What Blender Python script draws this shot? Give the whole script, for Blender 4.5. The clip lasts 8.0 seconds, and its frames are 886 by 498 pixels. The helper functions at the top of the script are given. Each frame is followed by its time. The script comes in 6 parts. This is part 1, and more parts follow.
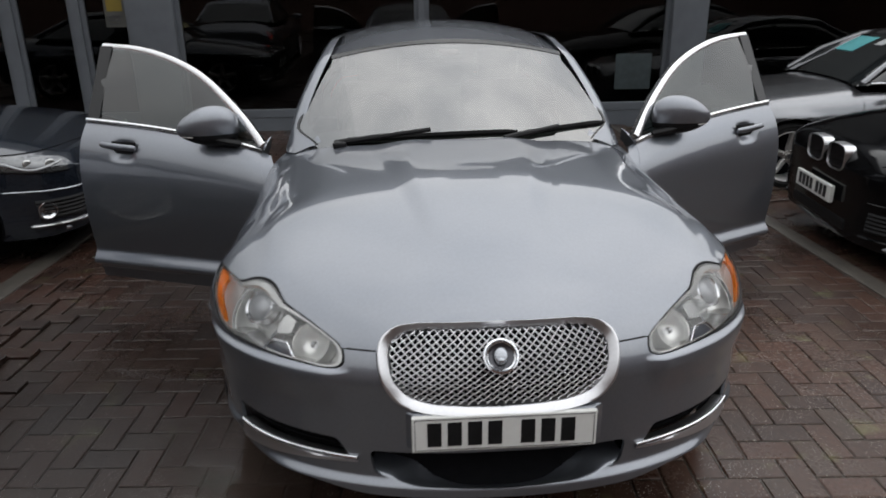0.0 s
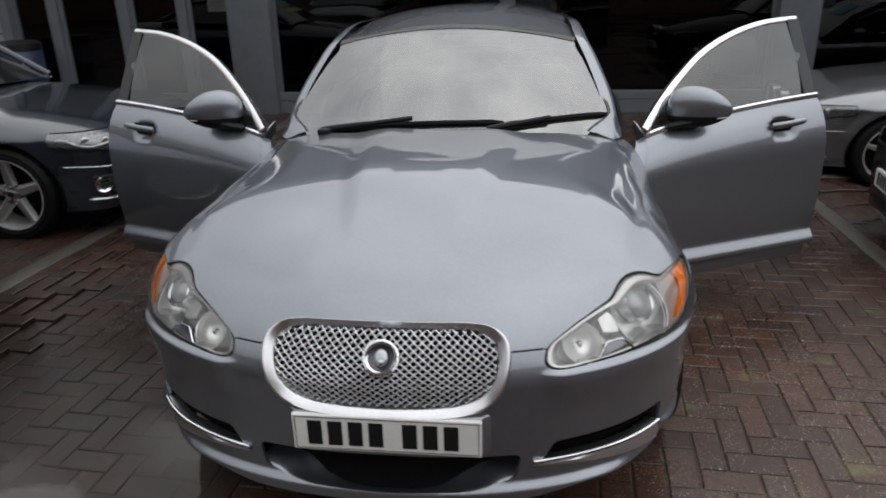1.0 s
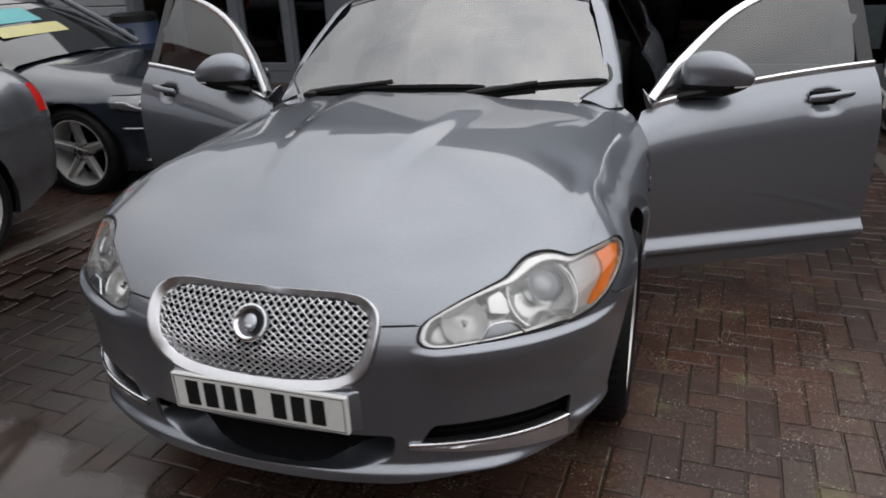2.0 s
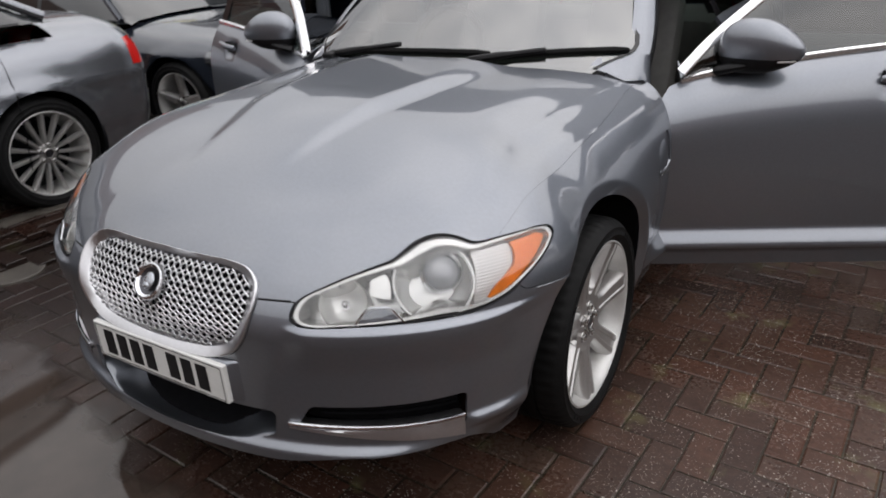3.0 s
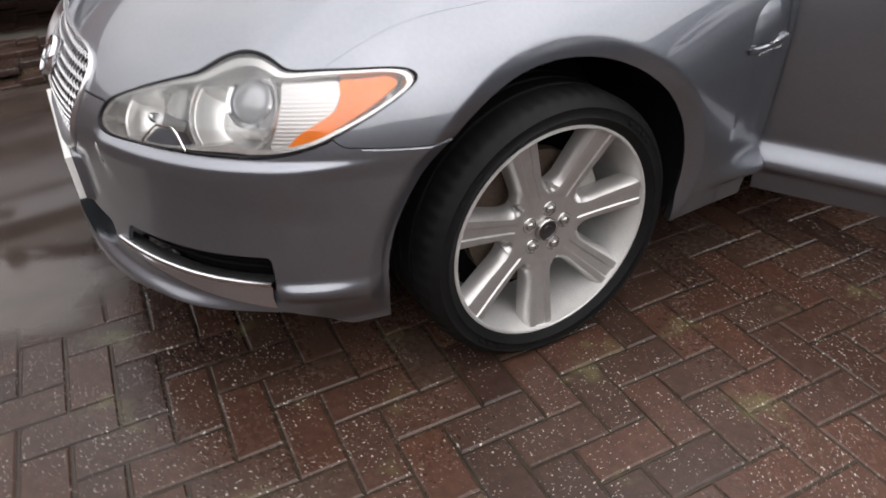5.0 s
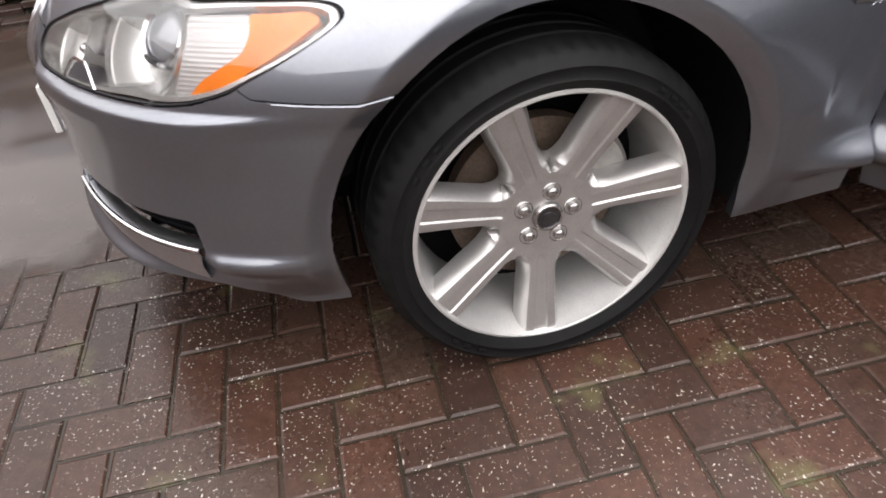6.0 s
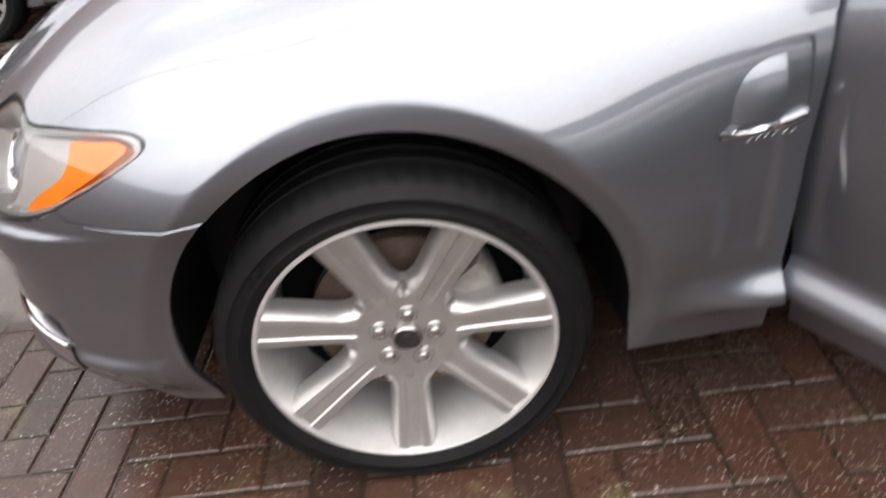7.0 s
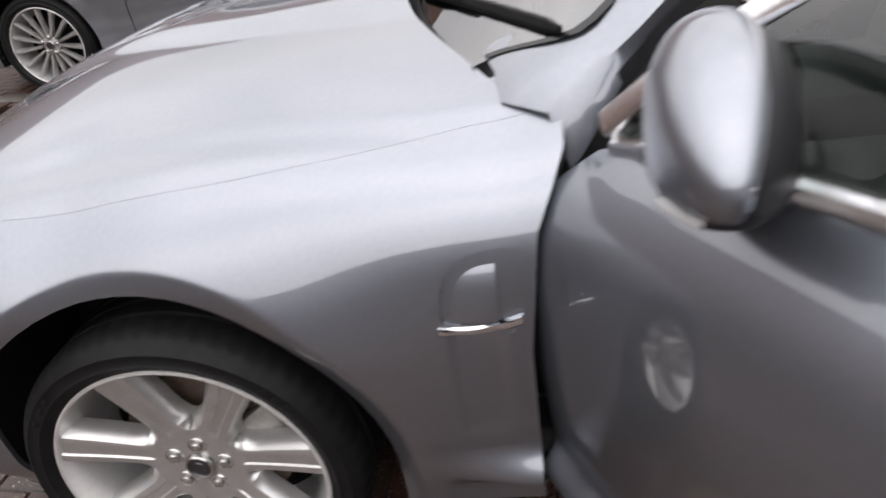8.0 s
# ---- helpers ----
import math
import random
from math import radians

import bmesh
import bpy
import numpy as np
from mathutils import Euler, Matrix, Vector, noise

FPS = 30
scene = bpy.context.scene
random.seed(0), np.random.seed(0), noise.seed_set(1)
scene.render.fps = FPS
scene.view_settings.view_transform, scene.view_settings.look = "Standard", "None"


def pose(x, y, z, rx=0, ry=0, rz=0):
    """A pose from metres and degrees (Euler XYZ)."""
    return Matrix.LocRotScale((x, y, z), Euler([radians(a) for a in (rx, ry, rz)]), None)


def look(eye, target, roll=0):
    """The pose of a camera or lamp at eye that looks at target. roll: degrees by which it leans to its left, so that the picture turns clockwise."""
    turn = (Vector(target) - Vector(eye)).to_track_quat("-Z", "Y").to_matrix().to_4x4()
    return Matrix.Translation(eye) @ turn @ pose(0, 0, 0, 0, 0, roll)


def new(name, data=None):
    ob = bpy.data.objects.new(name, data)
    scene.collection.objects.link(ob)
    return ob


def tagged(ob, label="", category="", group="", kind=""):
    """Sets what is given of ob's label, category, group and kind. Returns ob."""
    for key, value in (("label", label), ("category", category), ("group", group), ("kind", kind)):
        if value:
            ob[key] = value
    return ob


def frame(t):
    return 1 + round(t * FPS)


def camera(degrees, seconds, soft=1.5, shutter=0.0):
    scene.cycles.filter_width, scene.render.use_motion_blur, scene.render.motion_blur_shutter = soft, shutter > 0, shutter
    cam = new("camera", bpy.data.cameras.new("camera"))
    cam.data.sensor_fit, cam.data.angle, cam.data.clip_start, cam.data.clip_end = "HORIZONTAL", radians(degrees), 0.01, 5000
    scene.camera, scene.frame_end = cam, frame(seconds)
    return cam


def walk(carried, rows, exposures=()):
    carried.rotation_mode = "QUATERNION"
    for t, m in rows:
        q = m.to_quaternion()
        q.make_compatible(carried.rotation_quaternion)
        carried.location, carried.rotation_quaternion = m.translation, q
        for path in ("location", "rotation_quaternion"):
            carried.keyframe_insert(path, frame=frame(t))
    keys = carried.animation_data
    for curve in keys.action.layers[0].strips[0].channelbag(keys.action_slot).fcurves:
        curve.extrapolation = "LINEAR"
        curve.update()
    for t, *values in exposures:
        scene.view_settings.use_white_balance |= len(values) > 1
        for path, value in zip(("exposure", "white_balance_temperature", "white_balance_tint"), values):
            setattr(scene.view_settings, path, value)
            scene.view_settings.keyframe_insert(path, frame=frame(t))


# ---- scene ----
cam = camera(63.4, 8.0, 1.7, 0.5)
PATH = [
    (0, (-0.261, -1.706, 1.629), (-0.147, 0.172, 0.953), -0.7),
    (0.5, (0.026, -1.6, 1.636), (-0.009, 0.275, 0.941), -2.6),
    (1, (0.384, -1.607, 1.63), (0.145, 0.247, 0.916), -1.5),
    (1.5, (0.683, -1.51, 1.579), (0.277, 0.302, 0.834), -1.9),
    (3, (1.55, -0.961, 1.49), (0.561, 0.568, 0.662), -3.3),
    (3.5, (1.727, -0.707, 1.453), (0.567, 0.654, 0.558), -4.1),
    (4, (1.961, -0.498, 1.412), (0.62, 0.677, 0.507), -4.6),
    (4.5, (2.002, -0.221, 1.316), (0.592, 0.758, 0.289), -3.9),
    (6, (1.884, 0.497, 1.106), (0.33, 0.82, -0.11), -6.4),
    (6.5, (1.796, 0.703, 1.077), (0.237, 0.845, -0.168), -10.8),
    (7, (1.853, 1.006, 1.156), (0.186, 0.999, 0.052), -9.4),
    (7.5, (1.805, 1.31, 1.228), (0.091, 1.158, 0.21), -8.2),
    (8, (1.788, 1.616, 1.309), (0.082, 1.311, 0.311), -9.3),
]
EXPOSURES = [(0.0, -0.38, 6500, 10), (1.5, -0.41, 6500, 11), (3.0, -0.27, 6600, 13), (4.0, -0.10, 6600, 14), (4.7, 0.10, 6700, 14), (5.4, 0.52, 6700, 14), (6.0, 0.78, 6750, 15), (6.5, 0.92, 6750, 15), (7.0, 0.89, 6800, 15), (7.5, 0.69, 6700, 15), (8.0, 0.50, 6650, 15)]
walk(cam, [(t, look(eye, target, roll)) for t, eye, target, roll in PATH], EXPOSURES)

# ---- world and light ----
SUN_ELEV, SUN_ROT = radians(52), radians(65)
world = bpy.data.worlds.new("overcast_sky")
scene.world = world
world.use_nodes = True
wn, wl = world.node_tree.nodes, world.node_tree.links
wn.clear()
w_out = wn.new("ShaderNodeOutputWorld")
w_bg = wn.new("ShaderNodeBackground")
w_sky = wn.new("ShaderNodeTexSky")
w_sky.sky_type, w_sky.sun_disc = "NISHITA", False
w_sky.sun_elevation, w_sky.sun_rotation = SUN_ELEV, SUN_ROT
w_geo = wn.new("ShaderNodeTexCoord")
w_noise = wn.new("ShaderNodeTexNoise")
w_noise.inputs["Scale"].default_value, w_noise.inputs["Detail"].default_value = 2.6, 6.0
w_noise.inputs["Roughness"].default_value = 0.55
w_ramp = wn.new("ShaderNodeValToRGB")
w_ramp.color_ramp.elements[0].position, w_ramp.color_ramp.elements[0].color = 0.30, (6.0, 6.2, 6.4, 1)
w_ramp.color_ramp.elements[1].position, w_ramp.color_ramp.elements[1].color = 0.68, (9.6, 9.6, 9.5, 1)
w_mix = wn.new("ShaderNodeMixRGB")
w_mix.inputs[0].default_value = 0.92
wl.new(w_geo.outputs["Generated"], w_noise.inputs["Vector"])
wl.new(w_noise.outputs["Fac"], w_ramp.inputs["Fac"])
wl.new(w_sky.outputs["Color"], w_mix.inputs[1])
wl.new(w_ramp.outputs["Color"], w_mix.inputs[2])
# the cloud is brightest on the sun's side and overhead
w_side = wn.new("ShaderNodeVectorMath")
w_side.operation = "DOT_PRODUCT"
w_side.inputs[1].default_value = (0.32 * math.sin(SUN_ROT), 0.32 * math.cos(SUN_ROT), 0.947)
w_up = wn.new("ShaderNodeMapRange")
w_up.inputs["To Min"].default_value, w_up.inputs["To Max"].default_value = 0.50, 1.36
w_dome = wn.new("ShaderNodeVectorMath")
w_dome.operation = "SCALE"
wl.new(w_geo.outputs["Generated"], w_side.inputs[0])
wl.new(w_side.outputs["Value"], w_up.inputs["Value"])
wl.new(w_mix.outputs["Color"], w_dome.inputs[0])
wl.new(w_up.outputs["Result"], w_dome.inputs["Scale"])
wl.new(w_dome.outputs["Vector"], w_bg.inputs["Color"])
w_bg.inputs["Strength"].default_value = 0.22
wl.new(w_bg.outputs["Background"], w_out.inputs["Surface"])

sun_data = bpy.data.lights.new("sun", "SUN")
sun_data.energy, sun_data.angle, sun_data.color = 0.5, radians(120), (1.0, 0.97, 0.93)
sun = new("sun", sun_data)
sun.matrix_world = look((0, 0, 20), (-math.sin(SUN_ROT) * math.cos(SUN_ELEV) * 10, -math.cos(SUN_ROT) * math.cos(SUN_ELEV) * 10, 20 - math.sin(SUN_ELEV) * 10))

# ---- materials ----


def material(name, color, rough=0.5, metal=0.0, scale=0.0, vary=0.15, bump=0.0, coat=0.0, spec=0.5):
    """A surface with its colour broken up at two scales and, where bump is given, a fine relief."""
    m = bpy.data.materials.new(name)
    m.use_nodes = True
    nodes, links = m.node_tree.nodes, m.node_tree.links
    b = nodes["Principled BSDF"]
    b.inputs["Base Color"].default_value = (*color, 1)
    b.inputs["Roughness"].default_value = rough
    b.inputs["Metallic"].default_value = metal
    b.inputs["Coat Weight"].default_value = coat
    b.inputs["Coat Roughness"].default_value = 0.04
    b.inputs["Specular IOR Level"].default_value = spec
    if scale:
        geo = nodes.new("ShaderNodeTexCoord")
        big, small = nodes.new("ShaderNodeTexNoise"), nodes.new("ShaderNodeTexNoise")
        big.inputs["Scale"].default_value, small.inputs["Scale"].default_value = scale * 0.12, scale
        big.inputs["Detail"].default_value = small.inputs["Detail"].default_value = 4
        add = nodes.new("ShaderNodeMath")
        add.operation = "ADD"
        ramp = nodes.new("ShaderNodeMapRange")
        ramp.inputs["From Min"].default_value, ramp.inputs["From Max"].default_value = 0.7, 1.3
        ramp.inputs["To Min"].default_value, ramp.inputs["To Max"].default_value = 1 - vary, 1 + vary
        mul = nodes.new("ShaderNodeVectorMath")
        mul.operation = "SCALE"
        mul.inputs[0].default_value = color
        for n in (big, small):
            links.new(geo.outputs["Object"], n.inputs["Vector"])
        links.new(big.outputs["Fac"], add.inputs[0])
        links.new(small.outputs["Fac"], add.inputs[1])
        links.new(add.outputs[0], ramp.inputs["Value"])
        links.new(ramp.outputs["Result"], mul.inputs["Scale"])
        links.new(mul.outputs["Vector"], b.inputs["Base Color"])
        if bump:
            bp = nodes.new("ShaderNodeBump")
            bp.inputs["Strength"].default_value, bp.inputs["Distance"].default_value = 0.6, bump
            links.new(small.outputs["Fac"], bp.inputs["Height"])
            links.new(bp.outputs["Normal"], b.inputs["Normal"])
    return m


def glass(name, color=(0.9, 0.95, 0.93), rough=0.0, clear=0.6, gloss=0.0):
    """A thin pane: a tinted see-through layer with a glossy coat whose strength follows Fresnel."""
    m = bpy.data.materials.new(name)
    m.use_nodes = True
    nodes, links = m.node_tree.nodes, m.node_tree.links
    nodes.clear()
    out, mix = nodes.new("ShaderNodeOutputMaterial"), nodes.new("ShaderNodeMixShader")
    tr, gl, fr = nodes.new("ShaderNodeBsdfTransparent"), nodes.new("ShaderNodeBsdfGlossy"), nodes.new("ShaderNodeFresnel")
    tr.inputs["Color"].default_value = (color[0] * clear, color[1] * clear, color[2] * clear, 1)
    gl.inputs["Roughness"].default_value = rough
    fr.inputs["IOR"].default_value = 1.5
    mr = nodes.new("ShaderNodeMapRange")
    mr.inputs["To Min"].default_value = gloss
    links.new(fr.outputs["Fac"], mr.inputs["Value"])
    links.new(mr.outputs["Result"], mix.inputs["Fac"])
    links.new(tr.outputs["BSDF"], mix.inputs[1])
    links.new(gl.outputs["BSDF"], mix.inputs[2])
    links.new(mix.outputs["Shader"], out.inputs["Surface"])
    return m


GREY_PAINT = material("grey_metallic_paint", (0.192, 0.207, 0.237), 0.42, 0.90, 900, 0.05, coat=1.0)
GREY_PAINT.node_tree.nodes["Principled BSDF"].inputs["Coat IOR"].default_value = 1.85
BLACK_PLASTIC = material("black_plastic", (0.010, 0.010, 0.011), 0.45, 0, 300, 0.3, spec=0.22)
BLACK_GLOSS = material("black_gloss", (0.010, 0.010, 0.011), 0.08, 0, 60, 0.2)
BAND_GREY = material("screen_band_grey", (0.014, 0.014, 0.015), 0.45, 0, 60, 0.2, spec=0.2)
# Near-black painting the shade in hollows and gaps; louvres and lamp rims share it.
DARK = material("cavity_shade_black", (0.006, 0.006, 0.007), 0.9, 0, 30, 0.2, spec=0.05)
NUT_METAL = material("nut_steel", (0.50, 0.49, 0.48), 0.22, 0.95, 60, 0.1)
DARK_METAL = material("dark_metal", (0.10, 0.10, 0.11), 0.3, 0.9, 200, 0.2)
CHROME = material("chrome", (0.74, 0.75, 0.77), 0.09, 1.0, 40, 0.03)
GRILLE_SATIN = material("satin_grille_chrome", (0.66, 0.66, 0.68), 0.31, 1.0, 120, 0.06)
BRIGHT_TRIM = material("satin_bright_trim", (0.80, 0.80, 0.81), 0.25, 1.0, 90, 0.04)
RUBBER = material("tyre_rubber", (0.0075, 0.0075, 0.0077), 0.58, 0, 160, 0.35, bump=0.0005, spec=0.14)
ALLOY = material("silver_alloy", (0.68, 0.675, 0.66), 0.34, 0.55, 260, 0.08, coat=0.3)
# Spoke faces and hub: darker copy of the silver, shade put into the colour.
ALLOY_SHADED = material("silver_alloy_shaded", (0.47, 0.462, 0.452), 0.34, 0.75, 260, 0.08, coat=0.2)
ALLOY_GREY = material("vent_silver", (0.40, 0.42, 0.45), 0.25, 0.8, 260, 0.06, coat=0.6)
BRAKE_IRON = material("brake_iron", (0.15, 0.11, 0.085), 0.5, 0.5, 150, 0.35)
HUB_RUST = material("brake_hat_tan", (0.34, 0.27, 0.18), 0.6, 0.1, 120, 0.3)
CALIPER = material("caliper_grey", (0.30, 0.29, 0.27), 0.45, 0.2, 80, 0.2)
PLATE_WHITE = material("plate_white", (0.72, 0.72, 0.70), 0.25, 0, 60, 0.04)
LAMP_SILVER = material("lamp_silver", (0.62, 0.62, 0.61), 0.26, 0.85, 60, 0.08)
LAMP_MIRROR = material("lamp_reflector", (0.88, 0.88, 0.86), 0.38, 0.8, 30, 0.06)
LAMP_RIBBED = material("lamp_ribbed", (0.60, 0.59, 0.58), 0.30, 0.6, 90, 0.10, bump=0.0002)
rib_nodes, rib_links = LAMP_RIBBED.node_tree.nodes, LAMP_RIBBED.node_tree.links
rib_at, rib_wave, rib_bump = rib_nodes.new("ShaderNodeTexCoord"), rib_nodes.new("ShaderNodeTexWave"), rib_nodes.new("ShaderNodeBump")
rib_wave.bands_direction = "Z"
rib_wave.inputs["Scale"].default_value, rib_wave.inputs["Distortion"].default_value = 48, 0.3
rib_bump.inputs["Strength"].default_value, rib_bump.inputs["Distance"].default_value = 0.28, 0.002
rib_links.new(rib_at.outputs["Object"], rib_wave.inputs["Vector"])
rib_links.new(rib_wave.outputs["Fac"], rib_bump.inputs["Height"])
rib_links.new(rib_bump.outputs["Normal"], rib_nodes["Principled BSDF"].inputs["Normal"])
AMBER = material("amber_plastic", (0.95, 0.245, 0.012), 0.35, 0, 200, 0.12, bump=0.0006)
PROJECTOR = material("projector_glass", (0.30, 0.31, 0.33), 0.05, 0.3, 0, 0, coat=1.0)
RED_LAMP = material("red_lamp", (0.55, 0.015, 0.012), 0.12, 0, 60, 0.1, coat=1.0)
TRIM_BEIGE = material("grey_leather", (0.13, 0.125, 0.12), 0.55, 0, 220, 0.12, bump=0.0004)
TRIM_DARK = material("dark_trim", (0.035, 0.034, 0.033), 0.6, 0, 200, 0.2)
MIRROR = material("mirror_silver", (0.85, 0.86, 0.87), 0.02, 1.0, 20, 0.02)
SCREEN_GLASS = glass("screen_glass", (0.60, 0.71, 0.64), 0.0, 0.5, 0.27)
SIDE_GLASS = glass("side_glass", (0.50, 0.62, 0.57), 0.0, 0.50, 0.10)
LAMP_GLASS = glass("lamp_cover", (1.0, 1.0, 1.0), 0.0, 0.94, 0.05)
WALL_GREY = material("grey_cladding", (0.105, 0.115, 0.13), 0.45, 0, 6, 0.12)
SHOW_GLASS = glass("showroom_glass", (0.6, 0.62, 0.64), 0.005, 0.35, 0.0)


# ---- building blocks ----


def mesh(name, verts, faces, mat, parent=None, label="", smooth=True):
    me = bpy.data.meshes.new(name)
    me.from_pydata([tuple(map(float, v)) for v in verts], [], faces)
    me.validate()
    me.update()
    if smooth:
        me.polygons.foreach_set("use_smooth", [True] * len(me.polygons))
    me.materials.append(mat)
    ob = new(name, me)
    if parent:
        ob.parent = parent
    if label:
        ob["label"] = label
    return ob


def part(name, bm, mat, parent=None, label="", smooth=False, angle=40):
    """Links a bmesh as one mesh object under a thing or a part; its outsides face out."""
    bmesh.ops.recalc_face_normals(bm, faces=bm.faces)
    me = bpy.data.meshes.new(name)
    if smooth:
        for f in bm.faces:
            f.smooth = True
        for e in bm.edges:
            if len(e.link_faces) == 2 and e.calc_face_angle(0) > radians(angle):
                e.smooth = False
    bm.to_mesh(me)
    bm.free()
    me.materials.append(mat)
    ob = new(name, me)
    if parent:
        ob.parent = parent
    if label:
        ob["label"] = label
    return ob


def box(bm, x0, x1, y0, y1, z0, z1, bevel=0.0):
    r = bmesh.ops.create_cube(bm, size=1, matrix=Matrix.LocRotScale(((x0 + x1) / 2, (y0 + y1) / 2, (z0 + z1) / 2), None, (abs(x1 - x0), abs(y1 - y0), abs(z1 - z0))))
    if bevel:
        bmesh.ops.bevel(bm, geom=list({e for v in r["verts"] for e in v.link_edges}), offset=bevel, segments=2, affect="EDGES", profile=0.5)
    return bm


def boxed(x0, x1, y0, y1, z0, z1, bevel=0.0):
    return box(bmesh.new(), x0, x1, y0, y1, z0, z1, bevel)


def sweep(path, radius, sides=8, closed=False, flat=1.0):
    """A tube along a path of points; radius may be a list; flat squeezes it along z."""
    bm = bmesh.new()
    pts = [Vector(p) for p in path]
    n = len(pts)
    rad = radius if isinstance(radius, (list, tuple)) else [radius] * n
    rings = []
    for i, p in enumerate(pts):
        a = pts[i - 1] if (i or closed) else p
        b = pts[(i + 1) % n] if (i < n - 1 or closed) else p
        d = (b - a).normalized()
        up = Vector((0, 0, 1)) if abs(d.z) < 0.95 else Vector((1, 0, 0))
        u = d.cross(up).normalized()
        w = u.cross(d)
        rings.append([bm.verts.new(p + rad[i] * (math.cos(k * math.tau / sides) * u + flat * math.sin(k * math.tau / sides) * w)) for k in range(sides)])
    for i in range(n if closed else n - 1):
        r0, r1 = rings[i], rings[(i + 1) % n]
        for k in range(sides):
            bm.faces.new((r0[k], r0[(k + 1) % sides], r1[(k + 1) % sides], r1[k]))
    if not closed:
        bm.faces.new(rings[0][::-1])
        bm.faces.new(rings[-1])
    return bm


def lathe(profile, sides=64, axis="x"):
    """A ring of revolution from (radius, offset) pairs; the offset runs along the axis."""
    bm = bmesh.new()
    rings = []
    for k in range(sides):
        a = k * math.tau / sides
        rings.append([bm.verts.new((o, r * math.cos(a), r * math.sin(a)) if axis == "x" else (r * math.cos(a), r * math.sin(a), o) if axis == "z" else (r * math.cos(a), o, r * math.sin(a))) for r, o in profile])
    for k in range(sides):
        r0, r1 = rings[k], rings[(k + 1) % sides]
        for j in range(len(profile) - 1):
            bm.faces.new((r0[j], r1[j], r1[j + 1], r0[j + 1]))
    bmesh.ops.remove_doubles(bm, verts=bm.verts, dist=1e-5)
    return bm


def curve(xs, ys):
    """A smooth curve through knots (a monotone cubic), for numpy arrays."""
    xs, ys = np.array(xs, float), np.array(ys, float)
    d = np.diff(ys) / np.diff(xs)
    m = np.concatenate([[d[0]], (d[1:] + d[:-1]) / 2, [d[-1]]])
    flat = np.concatenate([[False], d[1:] * d[:-1] <= 0, [False]])
    m[flat] = 0

    def f(x):
        x = np.clip(np.asarray(x, float), xs[0], xs[-1])
        i = np.clip(np.searchsorted(xs, x) - 1, 0, len(xs) - 2)
        h = xs[i + 1] - xs[i]
        t = (x - xs[i]) / h
        return (2 * t**3 - 3 * t**2 + 1) * ys[i] + (t**3 - 2 * t**2 + t) * h * m[i] + (3 * t**2 - 2 * t**3) * ys[i + 1] + (t**3 - t**2) * h * m[i + 1]

    return f


def step(x, a, b):
    t = np.clip((np.asarray(x, float) - a) / (b - a), 0, 1)
    return t * t * (3 - 2 * t)


# ---- the saloon's skin: plan outline, height and section ----
AXLE_Y, AXLE_Z, WHEELBASE = 0.909, 0.331, 2.909
NOSE_L, HALF_W, LENGTH = 0.75, 0.922, 4.96


def outline():
    x = HALF_W * np.sin(np.linspace(0, math.pi / 2, 400))
    y = NOSE_L * (1 - np.clip(1 - (x / HALF_W) ** 2.2, 0, 1) ** 0.405)
    side_y = np.linspace(NOSE_L, 4.25, 300)[1:]
    side_x = HALF_W - 0.012 * step(side_y, 1.1, 1.6) - 0.03 * step(side_y, 3.6, 4.25)
    tx = (HALF_W - 0.042) * np.cos(np.linspace(0, math.pi / 2, 300))[1:]
    ty = LENGTH - (LENGTH - 4.25) * (1 - np.clip(1 - (tx / (HALF_W - 0.042)) ** 2.6, 0, 1) ** 0.42)
    x, y = np.concatenate([x, side_x, tx]), np.concatenate([y, side_y, ty])
    l = np.concatenate([[0], np.cumsum(np.hypot(np.diff(x), np.diff(y)))])
    return l, x, y


OUT_L, OUT_X, OUT_Y = outline()
TOTAL_L = OUT_L[-1]
SIDE_L = float(np.interp(NOSE_L, OUT_Y, OUT_L))          # where the nose meets the side
crest = curve((0.0, 0.45, 0.75, 0.95, 1.2, 1.48, 1.58, 1.70, 1.9, 2.6, 3.4, 4.4, 4.96), (0.945, 0.965, 0.973, 0.986, 0.998, 1.008, 1.018, 1.062, 1.112, 1.195, 1.20, 1.13, 1.10))


